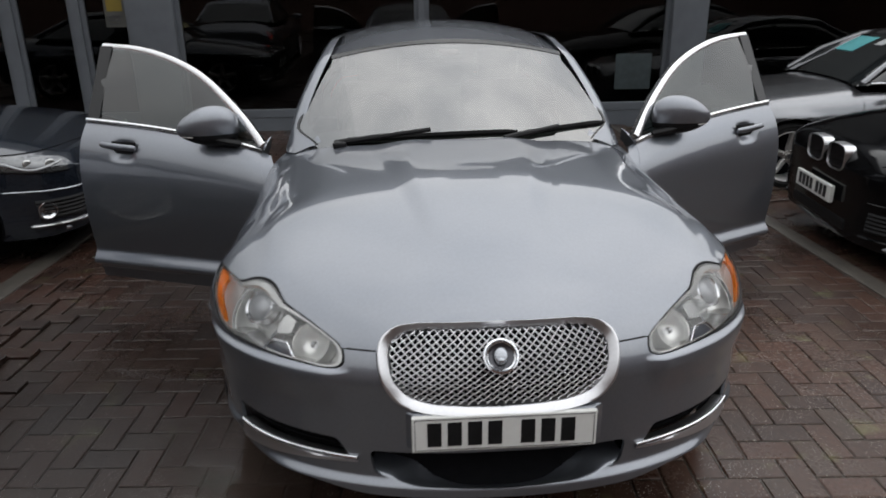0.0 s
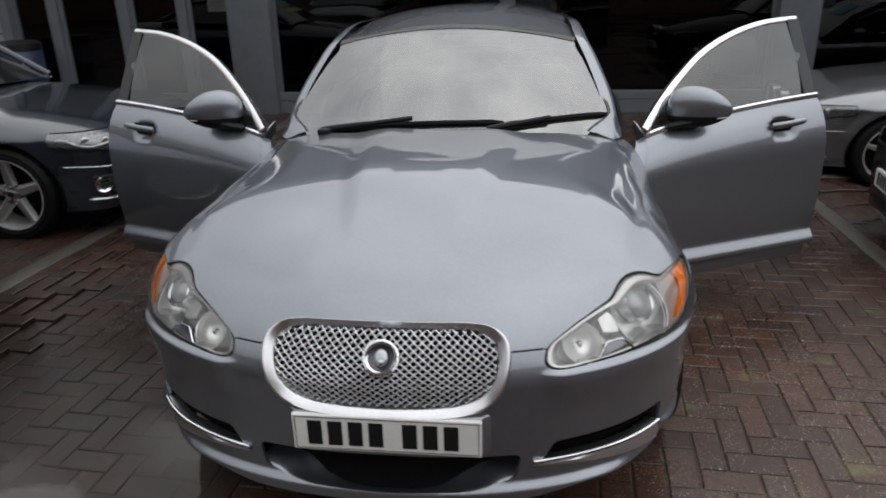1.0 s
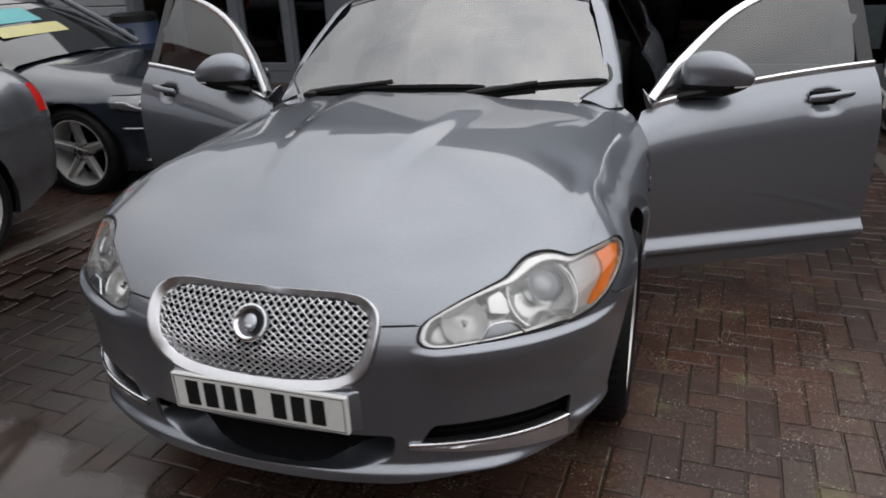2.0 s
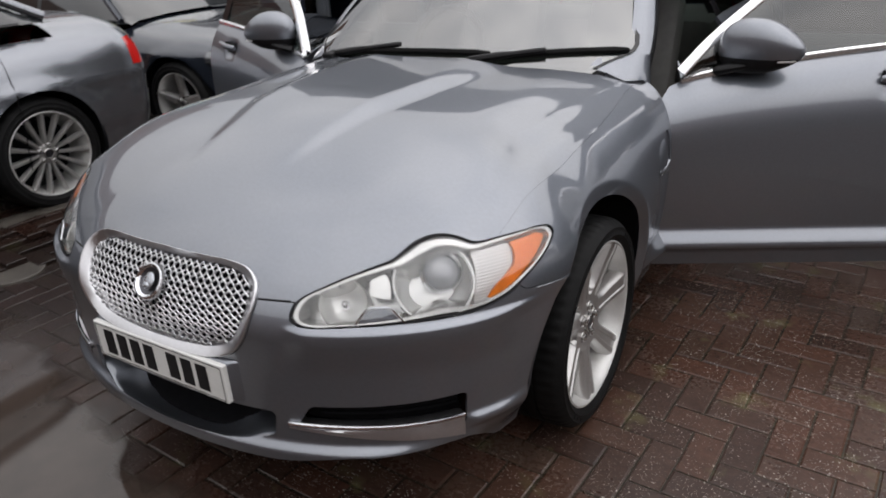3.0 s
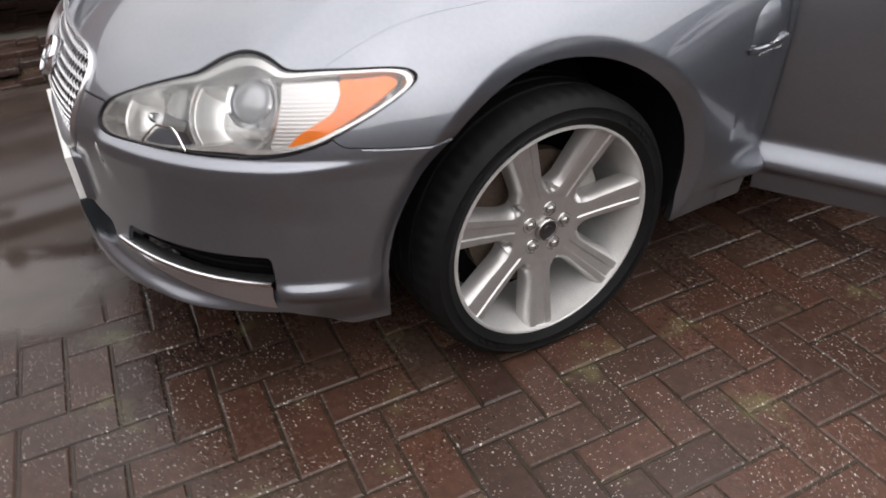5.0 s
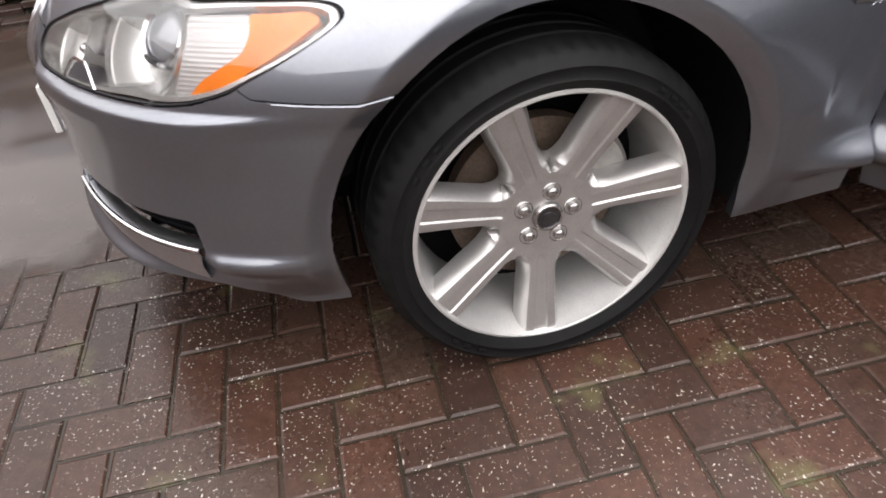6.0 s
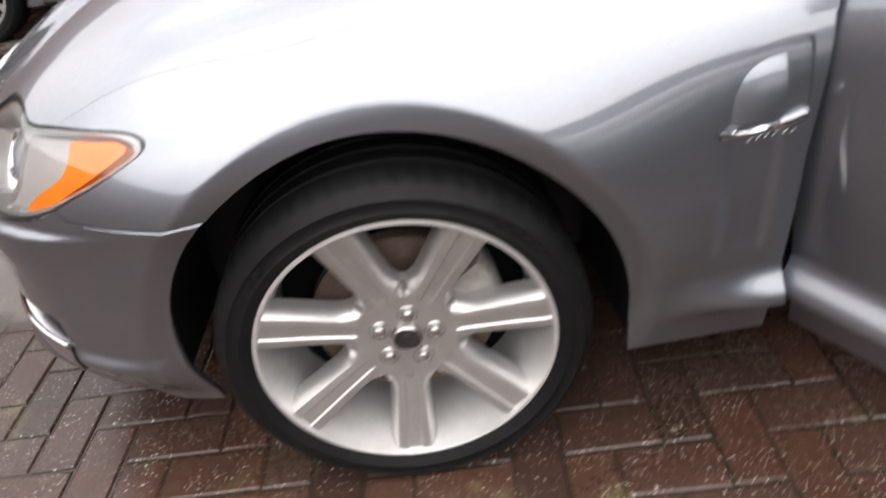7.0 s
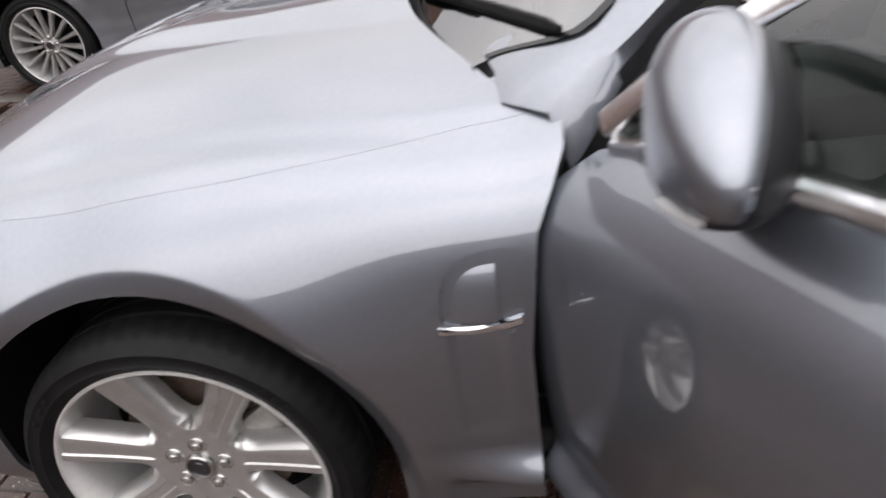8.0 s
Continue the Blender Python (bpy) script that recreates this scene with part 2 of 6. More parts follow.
def skin(l, r):
    """The body's surface: l runs round the plan from the nose's middle, r from the sill over the shoulder to the middle line."""
    l, r = np.asarray(l, float), np.asarray(r, float)
    px, py = np.interp(l, OUT_L, OUT_X), np.interp(l, OUT_L, OUT_Y)
    tail = step(py, 3.6, 4.3)
    qy = 0.9 + 0.12 * np.log1p(np.exp((py - 0.9) / 0.12))
    qy = qy * (1 - tail) + tail * np.minimum(qy, 4.0 + 0 * qy)
    round_ = step(l, 0.45, 1.80)
    p, q = 2.0 + 1.2 * round_ - 0.4 * tail, 1.72 + 1.78 * round_
    z0 = 0.60 + 0.02 * round_
    zb = 0.258 + 0.024 * step(l, 0.35, 0.60) - 0.090 * step(l, 0.86, 1.02) + 0.022 * step(l, 1.5, 1.8)
    ra = 0.34
    lo = np.clip(r / ra, 0, 1)
    ang = np.clip((r - ra) / (1 - ra), 0, 1) ** 1.6 * math.pi / 2
    rho = np.cos(ang) ** (2 / p)
    zeta = np.sin(ang) ** (2 / q)
    x, y = px * rho, qy + (py - qy) * rho
    z = np.where(r < ra, zb + (z0 - zb) * lo, z0 + (crest(qy) - z0) * zeta)
    # lower body: tucks in towards the sill, with a lip under the nose and a ledge along the sill
    nx, ny = np.interp(l, OUT_L, np.gradient(OUT_Y, OUT_L)), -np.interp(l, OUT_L, np.gradient(OUT_X, OUT_L))
    tuck = 0.050 * (1 - lo) ** 1.6 * step(l, 0.65, 1.25)
    lip = 0.022 * (1 - step(z, 0.283, 0.312)) * (1 - step(l, 0.60, 0.84))
    lip = lip + 0.016 * (1 - step(z, 0.345, 0.368)) * step(z, 0.300, 0.345) * step(l, 0.84, 0.90) * (1 - step(l, 0.95, 1.12))
    lip = lip - 0.045 * (1 - step(z, 0.19, 0.335)) * step(l, 0.84, 0.96) * (1 - step(l, 1.15, 1.5))
    lip = lip - 0.012 * (1 - step(z, 0.59, 0.66)) * step(l, 0.88, 1.05) * (1 - step(l, 1.18, 1.36))
    ledge = 0.042 * (1 - step(z, 0.312, 0.385)) * step(z, 0.270, 0.312) * step(y, 1.36, 1.575) * (1 - step(y, 3.3, 3.5))
    brow = 0.016 * (1 - step(z, 0.632, 0.645)) * step(z, 0.50, 0.632) * step(l, 0.42, 0.5) * (1 - step(l, 0.92, 1.14))
    bulge = 0.012 * np.exp(-((l - 0.885) / 0.09) ** 2 - ((z - 0.80) / 0.06) ** 2)
    out = lip + ledge + brow + bulge - tuck
    x, y = x + nx * out, y + ny * out
    # the bonnet's raised middle, with a long fold on each side
    xc = 0.128 + 0.156 * step(y, 0.0, 1.2)
    flank = 0.020 + 0.030 * step(y, 0.22, 0.80) + 0.05 * step(y, 0.98, 1.32)
    fold = 0.023 * (1 - step(x, xc - flank, xc + flank)) * step(y, 0.26, 0.88) * step(r, 0.56, 0.66)
    # a valley between the bonnet and the wing's crown, and the crown itself
    xr = 0.665 + 0.055 * step(y, 0.35, 1.05)
    fold = fold + 0.010 * (1 - step(x, xr, xr + 0.065)) * step(y, 0.30, 0.75) * step(r, 0.58, 0.64)
    fold = fold - 0.030 * np.clip(x - 0.30, 0, 0.42) * step(y, 0.25, 1.10) * step(r, 0.40, 0.68)
    fold = fold + 0.004 * np.exp(-((x - xr + 0.03) / 0.08) ** 2) * step(y, 0.40, 0.85) * (1 - step(y, 0.90, 1.55)) * step(z, 0.64, 0.90)
    fold = fold + 0.009 * np.exp(-((x - xr - 0.120) / 0.045) ** 2) * step(y, 0.45, 0.80) * (1 - step(y, 0.85, 1.50)) * step(z, 0.64, 0.90)
    fold = fold + 0.016 * step(y, 0.54, 1.00) * (1 - step(y, 0.95, 1.90)) * step(x, 0.70, 0.82) * step(r, 0.38, 0.66)
    # the front wing leans in towards its shoulder
    x = x - 0.056 * step(z, 0.60, 0.88) * step(l, 1.08, 1.45) * (1 - step(y, 1.05, 1.62)) * step(x, 0.50, 0.70)
    # wheel lips: the side swells towards the wheel and is cut back in a narrow bevel
    for wy in (AXLE_Y, AXLE_Y + WHEELBASE):
        d = np.hypot(y - wy, z - AXLE_Z)
        on = (x > 0.6) * step(z, 0.2, 0.32) * (1 - step(z, 0.62, 1.0))
        x = x + on * (0.013 * np.exp(-(np.maximum(d - 0.40, 0) / 0.16) ** 2) - 0.024 * np.clip((0.443 - d) / 0.042, 0, 1))
    # handle dish in the front door, and the hollow below the wing's vent
    side = (x > 0.6) * 1.0
    x = x - side * 0.022 * np.exp(-((y - 2.375) / 0.055) ** 4 - ((z - 0.915) / 0.045) ** 4)
    x = x - side * 0.0035 * step(y, 1.440, 1.454) * (1 - step(y, 1.520, 1.534)) * step(z, 0.405, 0.45) * (1 - step(z, 0.65, 0.66))
    return np.stack([x, y, z + fold], -1)


NL, NR = 620, 236
GRID_L = np.concatenate([np.linspace(0, SIDE_L + 1.0, 330), np.linspace(SIDE_L + 1.0, TOTAL_L, NL - 329)[1:]])
fine = np.linspace(0, 1, 6001)
cut = skin(SIDE_L + 0.35, fine)
GRID_R = np.interp(np.linspace(0, 1, NR), np.concatenate([[0], np.cumsum(np.linalg.norm(np.diff(cut, axis=0), axis=1))]) / np.linalg.norm(np.diff(cut, axis=0), axis=1).sum(), fine)
LL, RR = np.meshgrid(GRID_L, GRID_R, indexing="ij")


def inside(poly, a, b):
    """Which of the points (a, b) lie in the polygon."""
    res = np.zeros(np.shape(a), bool)
    n = len(poly)
    for i in range(n):
        (x0, y0), (x1, y1) = poly[i], poly[(i + 1) % n]
        hit = ((y0 > b) != (y1 > b)) & (a < (x1 - x0) * (b - y0) / ((y1 - y0) or 1e-9) + x0)
        res ^= hit
    return res


def rounded(poly, radius=0.02, n=4):
    """The polygon with its corners rounded."""
    out = []
    m = len(poly)
    for i in range(m):
        p, a, b = Vector(poly[i]), Vector(poly[i - 1]), Vector(poly[(i + 1) % m])
        da, db = (a - p), (b - p)
        ra, rb = min(radius, da.length * 0.45), min(radius, db.length * 0.45)
        s, e = p + da.normalized() * ra, p + db.normalized() * rb
        out += [tuple(s.lerp(p, k / n).lerp(p.lerp(e, k / n), k / n)) for k in range(n + 1)]
    return out


def nearest(poly, a, b):
    """The nearest place on the polygon's outline, and how far it is."""
    best = np.full(np.shape(a), 1e9)
    na, nb = np.array(a, float), np.array(b, float)
    n = len(poly)
    for i in range(n):
        (x0, y0), (x1, y1) = poly[i], poly[(i + 1) % n]
        dx, dy = x1 - x0, y1 - y0
        t = np.clip(((a - x0) * dx + (b - y0) * dy) / (dx * dx + dy * dy + 1e-12), 0, 1)
        ca, cb = x0 + t * dx, y0 + t * dy
        d = np.hypot(a - ca, b - cb)
        m = d < best
        best, na, nb = np.where(m, d, best), np.where(m, ca, na), np.where(m, cb, nb)
    return na, nb, best


def flat_lz(p, l):
    return l, p[..., 2]


def flat_xy(p, l):
    return p[..., 0], p[..., 1]


def solve_lr(flat, ta, tb, l, r):
    """Moves (l, r) until the skin's flat view shows (ta, tb)."""
    e = 1e-4
    for _ in range(4):
        a, b = flat(skin(l, r), l)
        al, bl = flat(skin(l + e, r), l + e)
        ar, br = flat(skin(l, r + e), l)
        j11, j12, j21, j22 = (al - a) / e, (ar - a) / e, (bl - b) / e, (br - b) / e
        det = j11 * j22 - j12 * j21
        det = np.where(np.abs(det) < 1e-6, 1e-6, det)
        da, db = ta - a, tb - b
        dl, dr = (j22 * da - j12 * db) / det, (j11 * db - j21 * da) / det
        l, r = l + np.clip(dl, -0.01, 0.01), np.clip(r + np.clip(dr, -0.02, 0.02), 0, 1)
    return l, r


def arch(yc, radius=0.403, n=40):
    l0 = SIDE_L + yc - NOSE_L
    a0 = math.asin((0.15 - AXLE_Z) / radius)
    return [(l0 + math.copysign(radius, math.cos(a0 + (math.pi - 2 * a0) * k / n)) if k < n * 0.1 or k > n * 0.9 else l0 + radius * math.cos(a0 + (math.pi - 2 * a0) * k / n), AXLE_Z + radius * math.sin(a0 + (math.pi - 2 * a0) * k / n)) for k in range(n + 1)]


def ly(y):
    """The outline's length at a place y along the side."""
    return SIDE_L + y - NOSE_L


COLUMN_Z = skin(LL, RR)[..., 2]


def on_skin(l, z, out=0.0):
    """Places on the skin at (l, z), moved out along its normal; l below 0 is the other half."""
    l, z = np.atleast_1d(np.asarray(l, float)), np.atleast_1d(np.asarray(z, float))
    l, z = np.broadcast_arrays(l, z)
    al = np.abs(l).ravel()
    i = np.clip(np.searchsorted(GRID_L, al) - 1, 0, NL - 2)
    f = (al - GRID_L[i]) / (GRID_L[i + 1] - GRID_L[i])
    r = np.array([np.interp(zz, COLUMN_Z[k] * (1 - t) + COLUMN_Z[k + 1] * t, GRID_R) for k, t, zz in zip(i, f, z.ravel())])
    p = skin(al, r)
    e = 2e-3
    n = np.cross(skin(al + e, r) - skin(al - e, r), skin(al, np.clip(r + e, 0, 1)) - skin(al, np.clip(r - e, 0, 1)))
    n /= np.linalg.norm(n, axis=-1, keepdims=True) + 1e-12
    p = p + n * np.broadcast_to(np.asarray(out, float), l.shape).ravel()[:, None]
    p[:, 0] *= np.where(l.ravel() < 0, -1, 1)
    return p.reshape(*l.shape, 3)


def patch(name, poly, mat, parent, out=0.0, res=0.006, sgn=1, fold=0.0, label="", mesh_only=False):
    """A piece of the skin's shape inside an outline, moved out or in, with its rim folded inwards."""
    pa = np.array(poly)
    (a0, b0), (a1, b1) = pa.min(0), pa.max(0)
    na, nb = max(3, int((a1 - a0) / res) + 2), max(3, int((b1 - b0) / res) + 2)
    ga, gb = np.meshgrid(np.linspace(a0 - res / 2, a1 + res / 2, na), np.linspace(b0 - res / 2, b1 + res / 2, nb), indexing="ij")
    m = inside(poly, (ga[:-1, :-1] + ga[1:, 1:]) / 2, (gb[:-1, :-1] + gb[1:, 1:]) / 2)
    pad = np.zeros((na + 1, nb + 1), int)
    pad[1:-1, 1:-1] = m
    quad = pad[:-1, :-1] + pad[1:, :-1] + pad[:-1, 1:] + pad[1:, 1:]
    e = np.nonzero((quad > 0) & (quad < 4))
    ga[e], gb[e], _ = nearest(poly, ga[e], gb[e])
    p = on_skin(ga, gb, out(ga, gb) if callable(out) else out)
    bm = bmesh.new()
    vs = {}
    for i, j in zip(*np.nonzero(m)):
        q = []
        for k in ((i, j), (i + 1, j), (i + 1, j + 1), (i, j + 1)):
            if k not in vs:
                vs[k] = bm.verts.new((sgn * p[k][0], p[k][1], p[k][2]))
            q.append(vs[k])
        bm.faces.new(q if sgn > 0 else q[::-1])
    bmesh.ops.dissolve_degenerate(bm, edges=bm.edges, dist=0.0001)
    if fold:
        bm.normal_update()
        rim = [ed for ed in bm.edges if ed.is_boundary]
        norms = {tuple(round(c, 6) for c in v.co): v.normal.copy() for ed in rim for v in ed.verts}
        for v in (g for g in bmesh.ops.extrude_edge_only(bm, edges=rim)["geom"] if isinstance(g, bmesh.types.BMVert)):
            v.co -= norms.get(tuple(round(c, 6) for c in v.co), Vector()) * fold
    if mesh_only:
        return bm
    me = bpy.data.meshes.new(name)
    for f in bm.faces:
        f.smooth = True
    for ed in bm.edges:
        if len(ed.link_faces) == 2 and ed.calc_face_angle(0) > radians(45):
            ed.smooth = False
    bm.to_mesh(me)
    bm.free()
    me.materials.append(mat)
    ob = new(name, me)
    ob.parent = parent
    if label:
        ob["label"] = label
    return ob


def ring(loops, closed=True):
    """A band from loops of points, joined one to the next."""
    bm = bmesh.new()
    rows = [[bm.verts.new(p) for p in loop] for loop in loops]
    n = len(rows[0])
    for a, b in zip(rows, rows[1:]):
        for k in range(n if closed else n - 1):
            bm.faces.new((a[k], a[(k + 1) % n], b[(k + 1) % n], b[k]))
    return bm


def spaced(poly, n):
    """n places evenly along a closed outline."""
    pa = np.array(list(poly) + [poly[0]])
    s = np.concatenate([[0], np.cumsum(np.linalg.norm(np.diff(pa, axis=0), axis=1))])
    t = np.linspace(0, s[-1], n, endpoint=False)
    return np.stack([np.interp(t, s, pa[:, 0]), np.interp(t, s, pa[:, 1])], -1)

# outlines on the skin, as (length round the plan, height)
HEAD = rounded([(0.447, 0.656), (0.455, 0.682), (0.474, 0.700), (0.518, 0.716), (0.585, 0.737), (0.66, 0.756), (0.722, 0.770), (0.755, 0.785), (0.792, 0.801), (0.838, 0.812), (0.882, 0.812), (0.914, 0.803), (0.935, 0.793), (0.957, 0.789), (1.012, 0.790), (1.093, 0.789), (1.149, 0.787), (1.191, 0.779), (1.201, 0.763), (1.168, 0.746), (1.115, 0.722), (1.05, 0.694), (1.008, 0.675), (0.95, 0.659), (0.89, 0.651), (0.81, 0.650), (0.72, 0.649), (0.625, 0.646), (0.517, 0.642), (0.468, 0.643)], 0.02, 3)
GRILLE = rounded([(-0.3, 0.757), (0.25, 0.755), (0.325, 0.747), (0.360, 0.722), (0.358, 0.685), (0.326, 0.600), (0.286, 0.551), (0.215, 0.528), (0.1, 0.519), (-0.3, 0.517)], 0.03, 4)
INTAKE = rounded([(-0.3, 0.405), (0.375, 0.392), (0.362, 0.318), (0.25, 0.295), (-0.3, 0.285)], 0.02, 3)
FOG = rounded([(0.43, 0.352), (0.475, 0.420), (0.865, 0.428), (0.862, 0.342), (0.64, 0.340)], 0.012, 3)
BUMPER = [(-0.3, 0.05), (1.32, 0.05), (1.32, 0.642), (1.20, 0.650), (1.045, 0.668), (1.0, 0.70), (0.6, 0.70), (0.48, 0.692), (0.36, 0.692), (0.2, 0.70), (-0.3, 0.70)]
VENT = rounded([(ly(1.437), 0.660), (ly(1.446), 0.735), (ly(1.478), 0.770), (ly(1.53), 0.780), (ly(1.566), 0.782), (ly(1.566), 0.660)], 0.015, 3)
DOOR_R = 2.63
seam_x = curve((0.0, 0.40, 0.5, 0.65, 1.0, 1.3, 1.535, 2.0), (0.78, 0.79, 0.80, 0.80, 0.795, 0.778, 0.757, 0.757))


def cowl_y(x):
    return 1.32 + 0.48 * np.asarray(x) ** 2


BONNET = [(0.0, -0.5)] + [(0.94, -0.5), (0.94, 0.2)] + [(float(seam_x(y)), y) for y in np.linspace(0.40, 1.50, 23)] + [(x, float(cowl_y(x))) for x in np.linspace(0.757, 0, 20)] + [(-0.3, 1.32), (-0.3, -0.5)]
BELT_X = 0.80
CABIN = [(-0.3, 1.32)] + [(x, float(cowl_y(x))) for x in np.linspace(0, 0.665, 18)] + [(0.672, 1.60), (0.700, 1.648), (BELT_X, 1.658), (BELT_X, 3.75), (0.72, 4.05), (0.4, 4.2), (-0.3, 4.22)]
FRONT_DOOR = [(ly(1.57), 0.2), (ly(1.573), 0.60), (ly(1.595), 0.80), (ly(1.64), 0.90), (ly(1.66), 1.3), (ly(DOOR_R), 1.3), (ly(DOOR_R), 0.2)]
REAR_DOOR = [(ly(DOOR_R), 0.2), (ly(DOOR_R), 1.3), (ly(3.58), 1.3), (ly(3.55), 0.9), (ly(3.40), 0.62), (ly(3.36), 0.2)]


def divide_skin():
    """Cuts the half skin along the outlines: the moved grid and, face by face, which panel it belongs to."""
    l, r = LL.copy(), RR.copy()
    label = np.zeros((NL - 1, NR - 1), int)
    p0 = skin(l, r)

    def centres(a):
        return (a[:-1, :-1] + a[1:, :-1] + a[:-1, 1:] + a[1:, 1:]) / 4

    cl, cp = centres(l), centres(p0)
    jobs = [(1, BUMPER, flat_lz), (2, BONNET, flat_xy), (7, FRONT_DOOR, flat_lz), (8, REAR_DOOR, flat_lz), (0, CABIN, flat_xy), (3, HEAD, flat_lz), (4, GRILLE, flat_lz), (5, INTAKE, flat_lz), (6, FOG, flat_lz), (11, VENT, flat_lz), (9, arch(AXLE_Y), flat_lz), (9, arch(AXLE_Y + WHEELBASE), flat_lz)]
    label[:] = 10
    for code, poly, flat in jobs:
        a, b = flat(cp, cl)
        if flat is flat_xy:
            m = inside(poly, a, b) & (cp[..., 2] > 0.66) & ((label == 10) | (code == 0))
            if code == 2:
                m &= (cl > 0.36) | (cp[..., 2] > 0.70)
        else:
            m = inside(poly, a, b)
        if code == 7 or code == 8:
            m &= label == 10
        label[m] = 20 if code == 0 else code
        pad = np.zeros((NL + 1, NR + 1), int)
        pad[1:-1, 1:-1] = m
        pad[0], pad[-1], pad[:, 0], pad[:, -1] = pad[1], pad[-2], pad[:, 1], pad[:, -2]
        quad = pad[:-1, :-1] + pad[1:, :-1] + pad[:-1, 1:] + pad[1:, 1:]
        edge = (quad > 0) & (quad < 4)
        edge[0] = edge[-1] = False
        edge[:, -1] = edge[:, 0] = False
        i = np.nonzero(edge)
        pv = skin(l[i], r[i])
        va, vb = flat(pv, l[i])
        ta, tb, dist = nearest(poly, va, vb)
        near = dist < 0.009
        i = tuple(k[near] for k in i)
        l[i], r[i] = solve_lr(flat, ta[near], tb[near], l[i], r[i])
    return skin(l, r), label


SKIN, LABEL = divide_skin()


def panel(name, codes, parent, mat, sides=(1,), label="", gap=0.0012, fold=0.018, where=None, deep=0.0):
    """One panel of the skin with a fine gap all round and its edges folded in."""
    pick = np.isin(LABEL, codes)
    if where is not None:
        pick &= where
    ii, jj = np.nonzero(pick)
    idx = np.arange(NL * NR).reshape(NL, NR)
    quads = np.stack([idx[ii, jj], idx[ii + 1, jj], idx[ii + 1, jj + 1], idx[ii, jj + 1]], -1)
    used, inv = np.unique(quads, return_inverse=True)
    inv = inv.reshape(quads.shape)
    pts = SKIN.reshape(-1, 3)[used]
    bm = bmesh.new()
    for s in sides:
        vs = [bm.verts.new((s * p[0], p[1], p[2])) for p in pts]
        for q in inv:
            f = [vs[k] for k in (q if s > 0 else q[::-1])]
            if len(set(f)) == 4:
                try:
                    bm.faces.new(f)
                except ValueError:
                    pass
    bmesh.ops.remove_doubles(bm, verts=bm.verts, dist=0.0002)
    bmesh.ops.dissolve_degenerate(bm, edges=bm.edges, dist=0.0001)
    bm.normal_update()
    rim = [e for e in bm.edges if e.is_boundary and not (abs(e.verts[0].co.x) < 0.003 and abs(e.verts[1].co.x) < 0.003)]
    moves, norms = {}, {}
    for v in {v for e in rim for v in e.verts}:
        c = sum((f.calc_center_median() for f in v.link_faces), Vector()) / len(v.link_faces)
        moves[v] = (c - v.co).normalized() * gap
        norms[v] = v.normal.copy()
    for v, d in moves.items():
        v.co += d
    if fold:
        made = bmesh.ops.extrude_edge_only(bm, edges=rim)["geom"]
        old = {tuple(round(c, 6) for c in v.co): norms[v] for v in moves}
        for v in (g for g in made if isinstance(g, bmesh.types.BMVert)):
            n = old.get(tuple(round(c, 6) for c in v.co))
            if n is not None:
                v.co -= n * fold
    me = bpy.data.meshes.new(name)
    for f in bm.faces:
        f.smooth = True
    for e in bm.edges:
        if len(e.link_faces) == 2 and e.calc_face_angle(0) > radians(50):
            e.smooth = False
    bm.to_mesh(me)
    bm.free()
    me.materials.append(mat)
    ob = new(name, me)
    ob.parent = parent
    if label:
        ob["label"] = label
    return ob


# ---- the grey saloon ----
car = tagged(new("saloon_car"), "metallic grey luxury saloon with both front doors open", "car")
panel("bonnet", [2], car, GREY_PAINT, (1, -1), gap=0.0003)
bumper = panel("front_bumper", [1], car, GREY_PAINT, (1, -1), fold=0.010, gap=0.0024)
CY = (SKIN[:-1, :-1, 1] + SKIN[1:, 1:, 1]) / 2
wings = {}
for sgn in (1, -1):
    wings[sgn] = panel("front_wing", [10], car, GREY_PAINT, (sgn,), where=CY < 1.7, fold=0.022, gap=0.0003)
    panel("rear_door", [8], car, GREY_PAINT, (sgn,))
for sgn in (1, -1):
    # Dark strip laid on the bonnet's front gap, painting its shade.
    part("bonnet_gap_shade", sweep(on_skin(sgn * np.linspace(0.362, 0.452, 16), np.full(16, 0.6925), -0.0012), 0.0030, 8), BLACK_PLASTIC, bumper, "dark strip standing for the shaded shut gap", True)
    el = np.linspace(1.075, SIDE_L - 0.100, 24)
    part("top_edge", sweep(on_skin(sgn * el, np.interp(el, (1.045, 1.20, 1.32), (0.668, 0.650, 0.642)) - 0.0045, -0.0004), 0.0026, 6), GREY_PAINT, bumper, smooth=True)
panel("rear_body", [10], car, GREY_PAINT, (1, -1), where=CY >= 1.7)

# grille: bright surround, woven mesh, dark space behind, round badge
half = [p for p in GRILLE if p[0] >= 0]
full = [(0, 0.757)] + half + [(0, 0.517)] + [(-a, b) for a, b in half[::-1]]
loop = spaced(full, 180)
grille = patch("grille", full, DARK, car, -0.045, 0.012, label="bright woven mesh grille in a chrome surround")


def shrink(p, k):
    a, b = p[:, 0], p[:, 1]
    down = np.where(b < 0.655, 0.655 + (b - 0.655) * (1 - 0.18 * k), 0.655 + (b - 0.655) * (1 - 0.09 * k))
    return a * (1 - 0.09 * k), down


